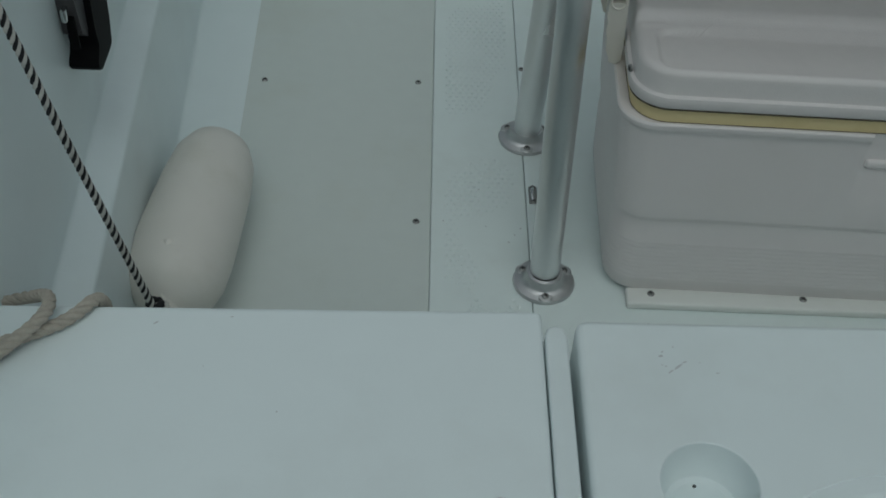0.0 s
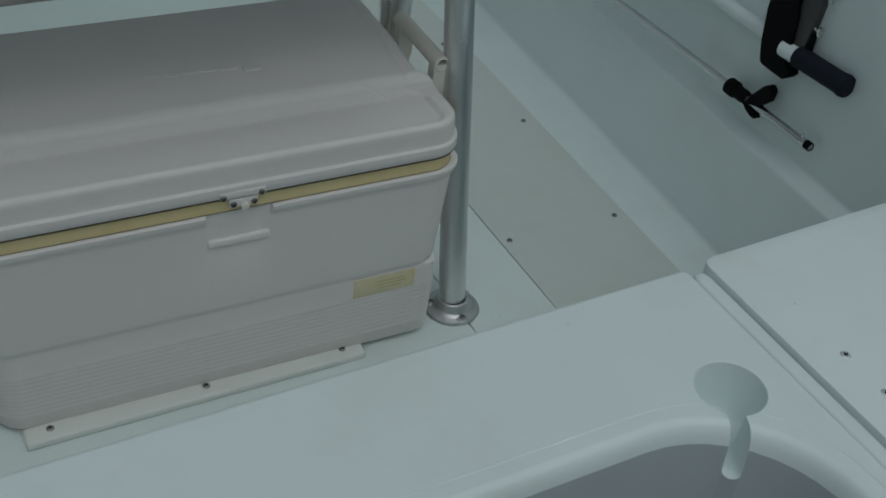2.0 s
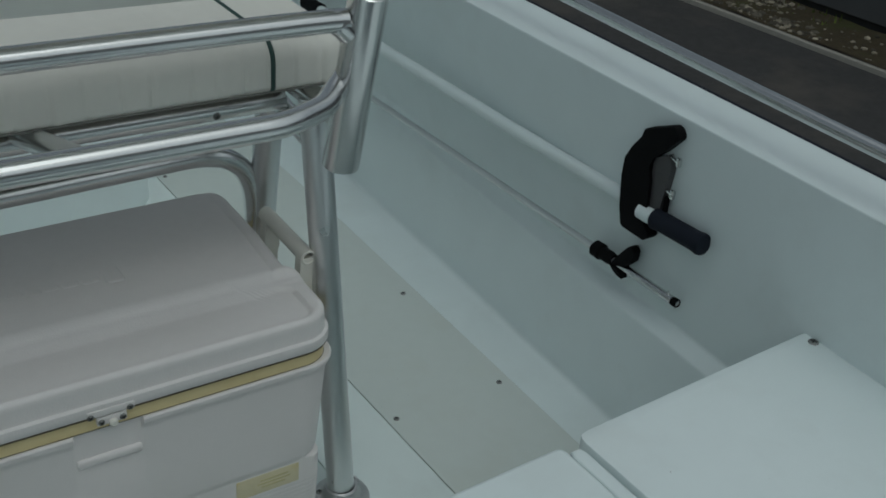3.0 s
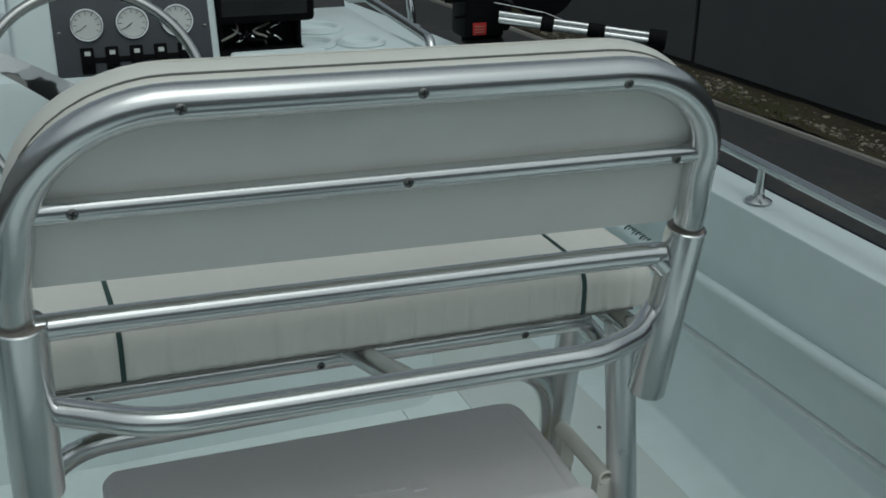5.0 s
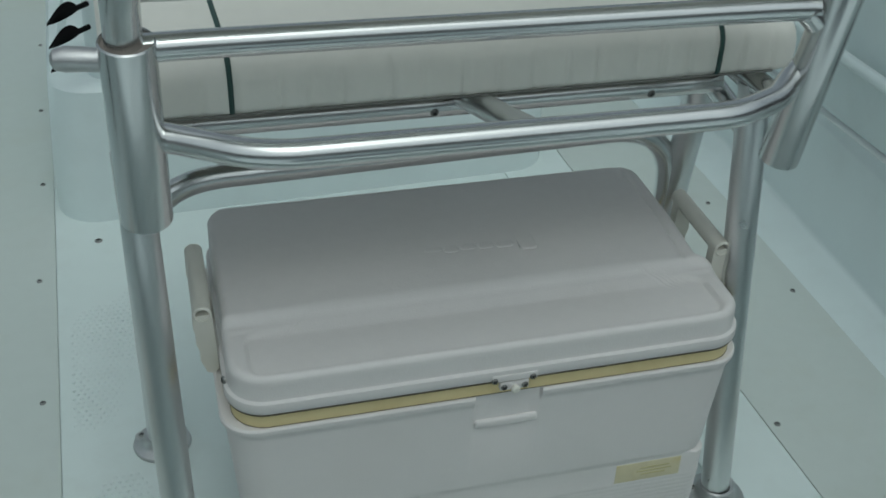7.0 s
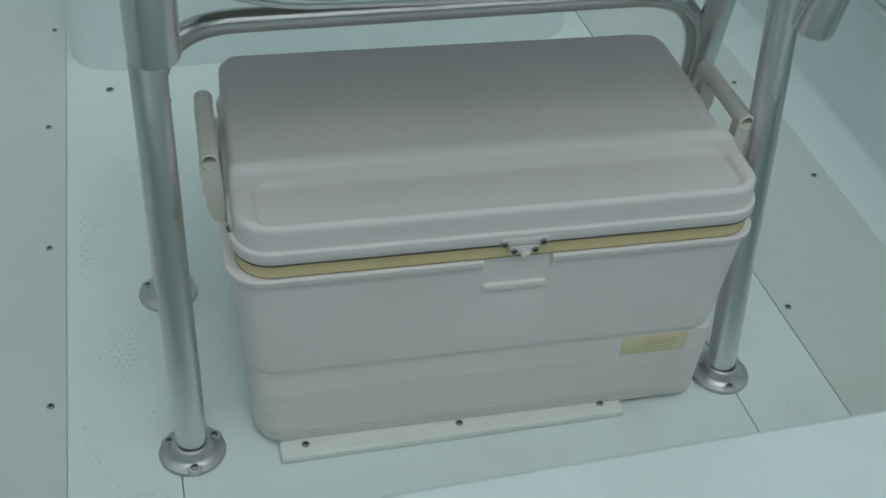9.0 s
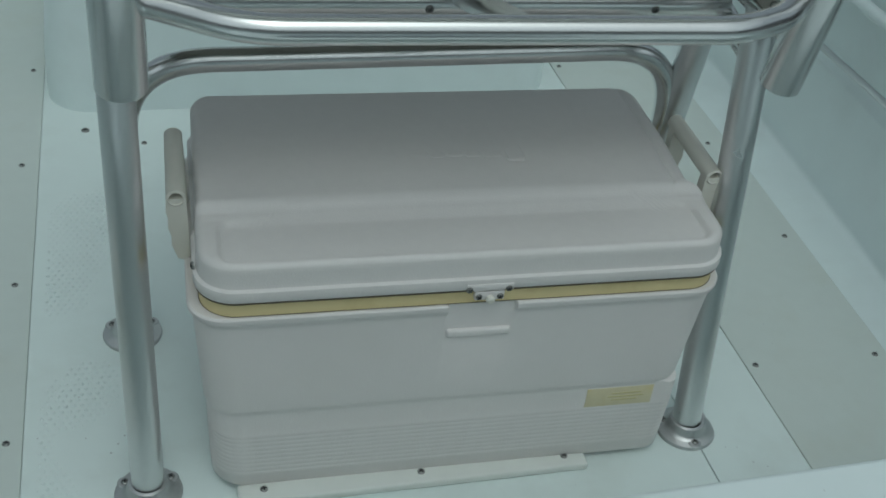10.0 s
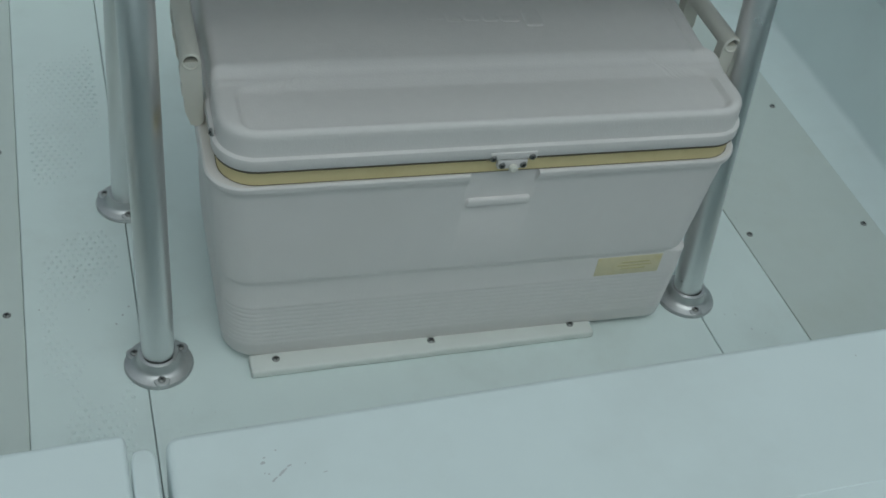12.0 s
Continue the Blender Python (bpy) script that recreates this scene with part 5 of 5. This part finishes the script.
for j in range(ny):
    for i in range(nx):
        k = j * (nx + 1) + i
        verge_f.append((k, k + 1, k + nx + 2, k + nx + 1))
me = bpy.data.meshes.new("verge")
me.from_pydata(verge_v, [], verge_f)
me.materials.append(SOIL)
for f in me.polygons:
    f.use_smooth = True
tagged(askew(new("verge", me)), "mossy strip of soil between kerb and wall", "verge", kind="structure")
rs = random.Random(11)
ico = bmesh.new()
bmesh.ops.create_icosphere(ico, subdivisions=1, radius=1)
iv = [v.co.copy() for v in ico.verts]
ifc = [[v.index for v in f.verts] for f in ico.faces]
ico.free()
pv, pf = [], []
for k in range(9000):
    y = rs.uniform(0.5, 14)
    x = 5.15 + 0.46 * rs.random()
    if noise.noise((x * 2.5, y * 1.1, 7.0)) < 0.05 and rs.random() < 0.86:
        continue
    r = 0.006 + 0.020 * rs.random() ** 3
    o = len(pv)
    sx, sy, sz = rs.uniform(0.7, 1.3), rs.uniform(0.7, 1.3), rs.uniform(0.5, 0.8)
    ca, sa = math.cos(rs.random() * 6.3), math.sin(rs.random() * 6.3)
    z0 = GZ + 0.042 + 0.02 * noise.noise((x * 3, y * 3, 0))
    for v in iv:
        vx, vy = v.x * sx * r, v.y * sy * r
        pv.append((x + vx * ca - vy * sa, y + vx * sa + vy * ca, z0 + v.z * sz * r))
    pf += [[o + i for i in f] for f in ifc]
me = bpy.data.meshes.new("pebbles")
me.from_pydata(pv, [], pf)
me.materials.append(STONE)
tagged(askew(new("pebbles", me)), "loose pale and brown pebbles scattered on the verge", "pebbles", kind="stuff")
tv, tf = [], []
for k in range(9000):
    x, y = 5.12 + 0.52 * rs.random(), rs.uniform(0.5, 16)
    if noise.noise((x * 2.0, y * 0.9, 3.0)) < 0.08 + 0.25 * rs.random():
        continue
    z0, h, w, a = GZ + 0.030 + 0.02 * noise.noise((x * 3, y * 3, 0)), rs.uniform(0.02, 0.055), rs.uniform(0.003, 0.008), rs.random() * 6.3
    dx, dy = math.cos(a), math.sin(a)
    o = len(tv)
    tv += [(x - w * dy, y + w * dx, z0), (x + w * dy, y - w * dx, z0), (x + 0.5 * h * dx, y + 0.5 * h * dy, z0 + h)]
    tf.append((o, o + 1, o + 2))
me = bpy.data.meshes.new("grass")
me.from_pydata(tv, [], tf)
me.materials.append(MOSS)
tagged(askew(new("grass", me)), "short olive grass and moss on the verge", "grass", kind="stuff")
ball = thing("stone", (5.56, 4.26, GZ + 0.03), "pale rounded stone on the verge by the wall", "stone")
part("stone", lathe([(0, -0.03), (0.035, -0.02), (0.055, 0.015), (0.052, 0.045), (0.03, 0.070), (0, 0.075)], (5.56, 4.26, GZ + 0.03), n=16), KERB, ball)
askew(ball)
wall = tagged(part("wall_outside", box(5.70, 5.84, -14, 40, GZ - 0.1, GZ + 3.4, 0), WALLBACK, smooth=False), "dark grey clad wall beyond the road", "wall", kind="structure")
for k in range(-5, 11):
    y = 4.31 + 2.92 * k
    part("panel", box(5.655, 5.698, y + 0.03, y + 2.89, GZ + 0.085, GZ + 3.38, 0.006, 1), FENCE, wall, smooth=False)
askew(wall)

# unseen pale walls, added as reflectors for the metal tubes
for nm, b in (("wall_behind", (-9.0, 7.2, -9.2, -9.0)), ("wall_opposite", (-9.2, -9.0, -9.2, 40))):
    tagged(part(nm, box(*b, GZ, GZ + 4.6, 0), PALEWALL, smooth=False), "pale wall added out of view to brighten tube reflections", "wall", kind="structure")

drain = thing("cup_drain", (-0.369, -0.645, 0.378), "tiny dark drain in the drink holder's bottom", "drain")
part("drain", lathe([(0, 0.0), (0.0020, 0.0), (0.0020, 0.0005), (0, 0.0006)], (-0.369, -0.645, 0.3782), n=12), DARK, drain)

# grime on the deck and the hatch lids
gv, gf = [], []
gr = random.Random(31)
for cx, cy, n, sp in ((-0.405, -0.525, 5, 0.022), (-0.385, -0.480, 4, 0.03), (-0.80, -0.60, 7, 0.16), (0.10, -0.56, 9, 0.30), (0.85, -0.70, 8, 0.15)):
    for k in range(n):
        x, y = cx + gr.gauss(0, sp), cy + gr.gauss(0, sp * 0.8)
        if not (-1.1 < x < 1.05 and -0.66 < y < -0.466) or -0.53 < x < -0.478 or 0.525 < x < 0.58:
            continue
        l, w, a = 0.0008 + 0.0035 * gr.random() ** 3, 0.0005 + 0.0008 * gr.random(), gr.uniform(0.1, 1.1)
        o = len(gv)
        for q in range(6):
            t = 2 * math.pi * q / 6
            px, py = l * math.cos(t) * gr.uniform(0.7, 1.2), w * math.sin(t) * gr.uniform(0.7, 1.3)
            gv.append((x + px * math.cos(a) - py * math.sin(a), y + px * math.sin(a) + py * math.cos(a), DZ + 0.0004))
        gf.append([o + q for q in range(6)])
for x, y, l, w, a in ((-0.377, -0.526, 0.0075, 0.0013, 0.72), (-0.386, -0.533, 0.0045, 0.0010, 0.70), (-0.394, -0.512, 0.003, 0.0018, 0.3)):
    o = len(gv)
    for q in range(8):
        t = 2 * math.pi * q / 8
        px, py = l * math.cos(t) * gr.uniform(0.8, 1.1), w * math.sin(t) * gr.uniform(0.6, 1.3)
        gv.append((x + px * math.cos(a) - py * math.sin(a), y + px * math.sin(a) + py * math.cos(a), DZ + 0.0004))
    gf.append([o + q for q in range(8)])
for cx, cy, n, sp in ((0.50, -0.10, 7, 0.03), (-0.42, -0.10, 5, 0.03), (0.30, -0.20, 8, 0.10), (-0.55, 0.1, 6, 0.06), (0.75, 0.2, 8, 0.12), (-0.8, 0.1, 8, 0.12)):
    for k in range(n):
        x, y, r = cx + gr.gauss(0, sp), cy + gr.gauss(0, sp), 0.0006 + 0.0016 * gr.random() ** 2
        o = len(gv)
        gv += [(x + r * math.cos(q * 1.047) * gr.uniform(0.6, 1.3), y + r * math.sin(q * 1.047) * gr.uniform(0.6, 1.3), 0.0006) for q in range(6)]
        gf.append([o + q for q in range(6)])
me = bpy.data.meshes.new("grime")
me.from_pydata(gv, [], gf)
me.materials.append(SCUFF)
tagged(new("grime", me), "small grey scuffs and specks of dirt on deck and floor", "dirt", kind="stuff")
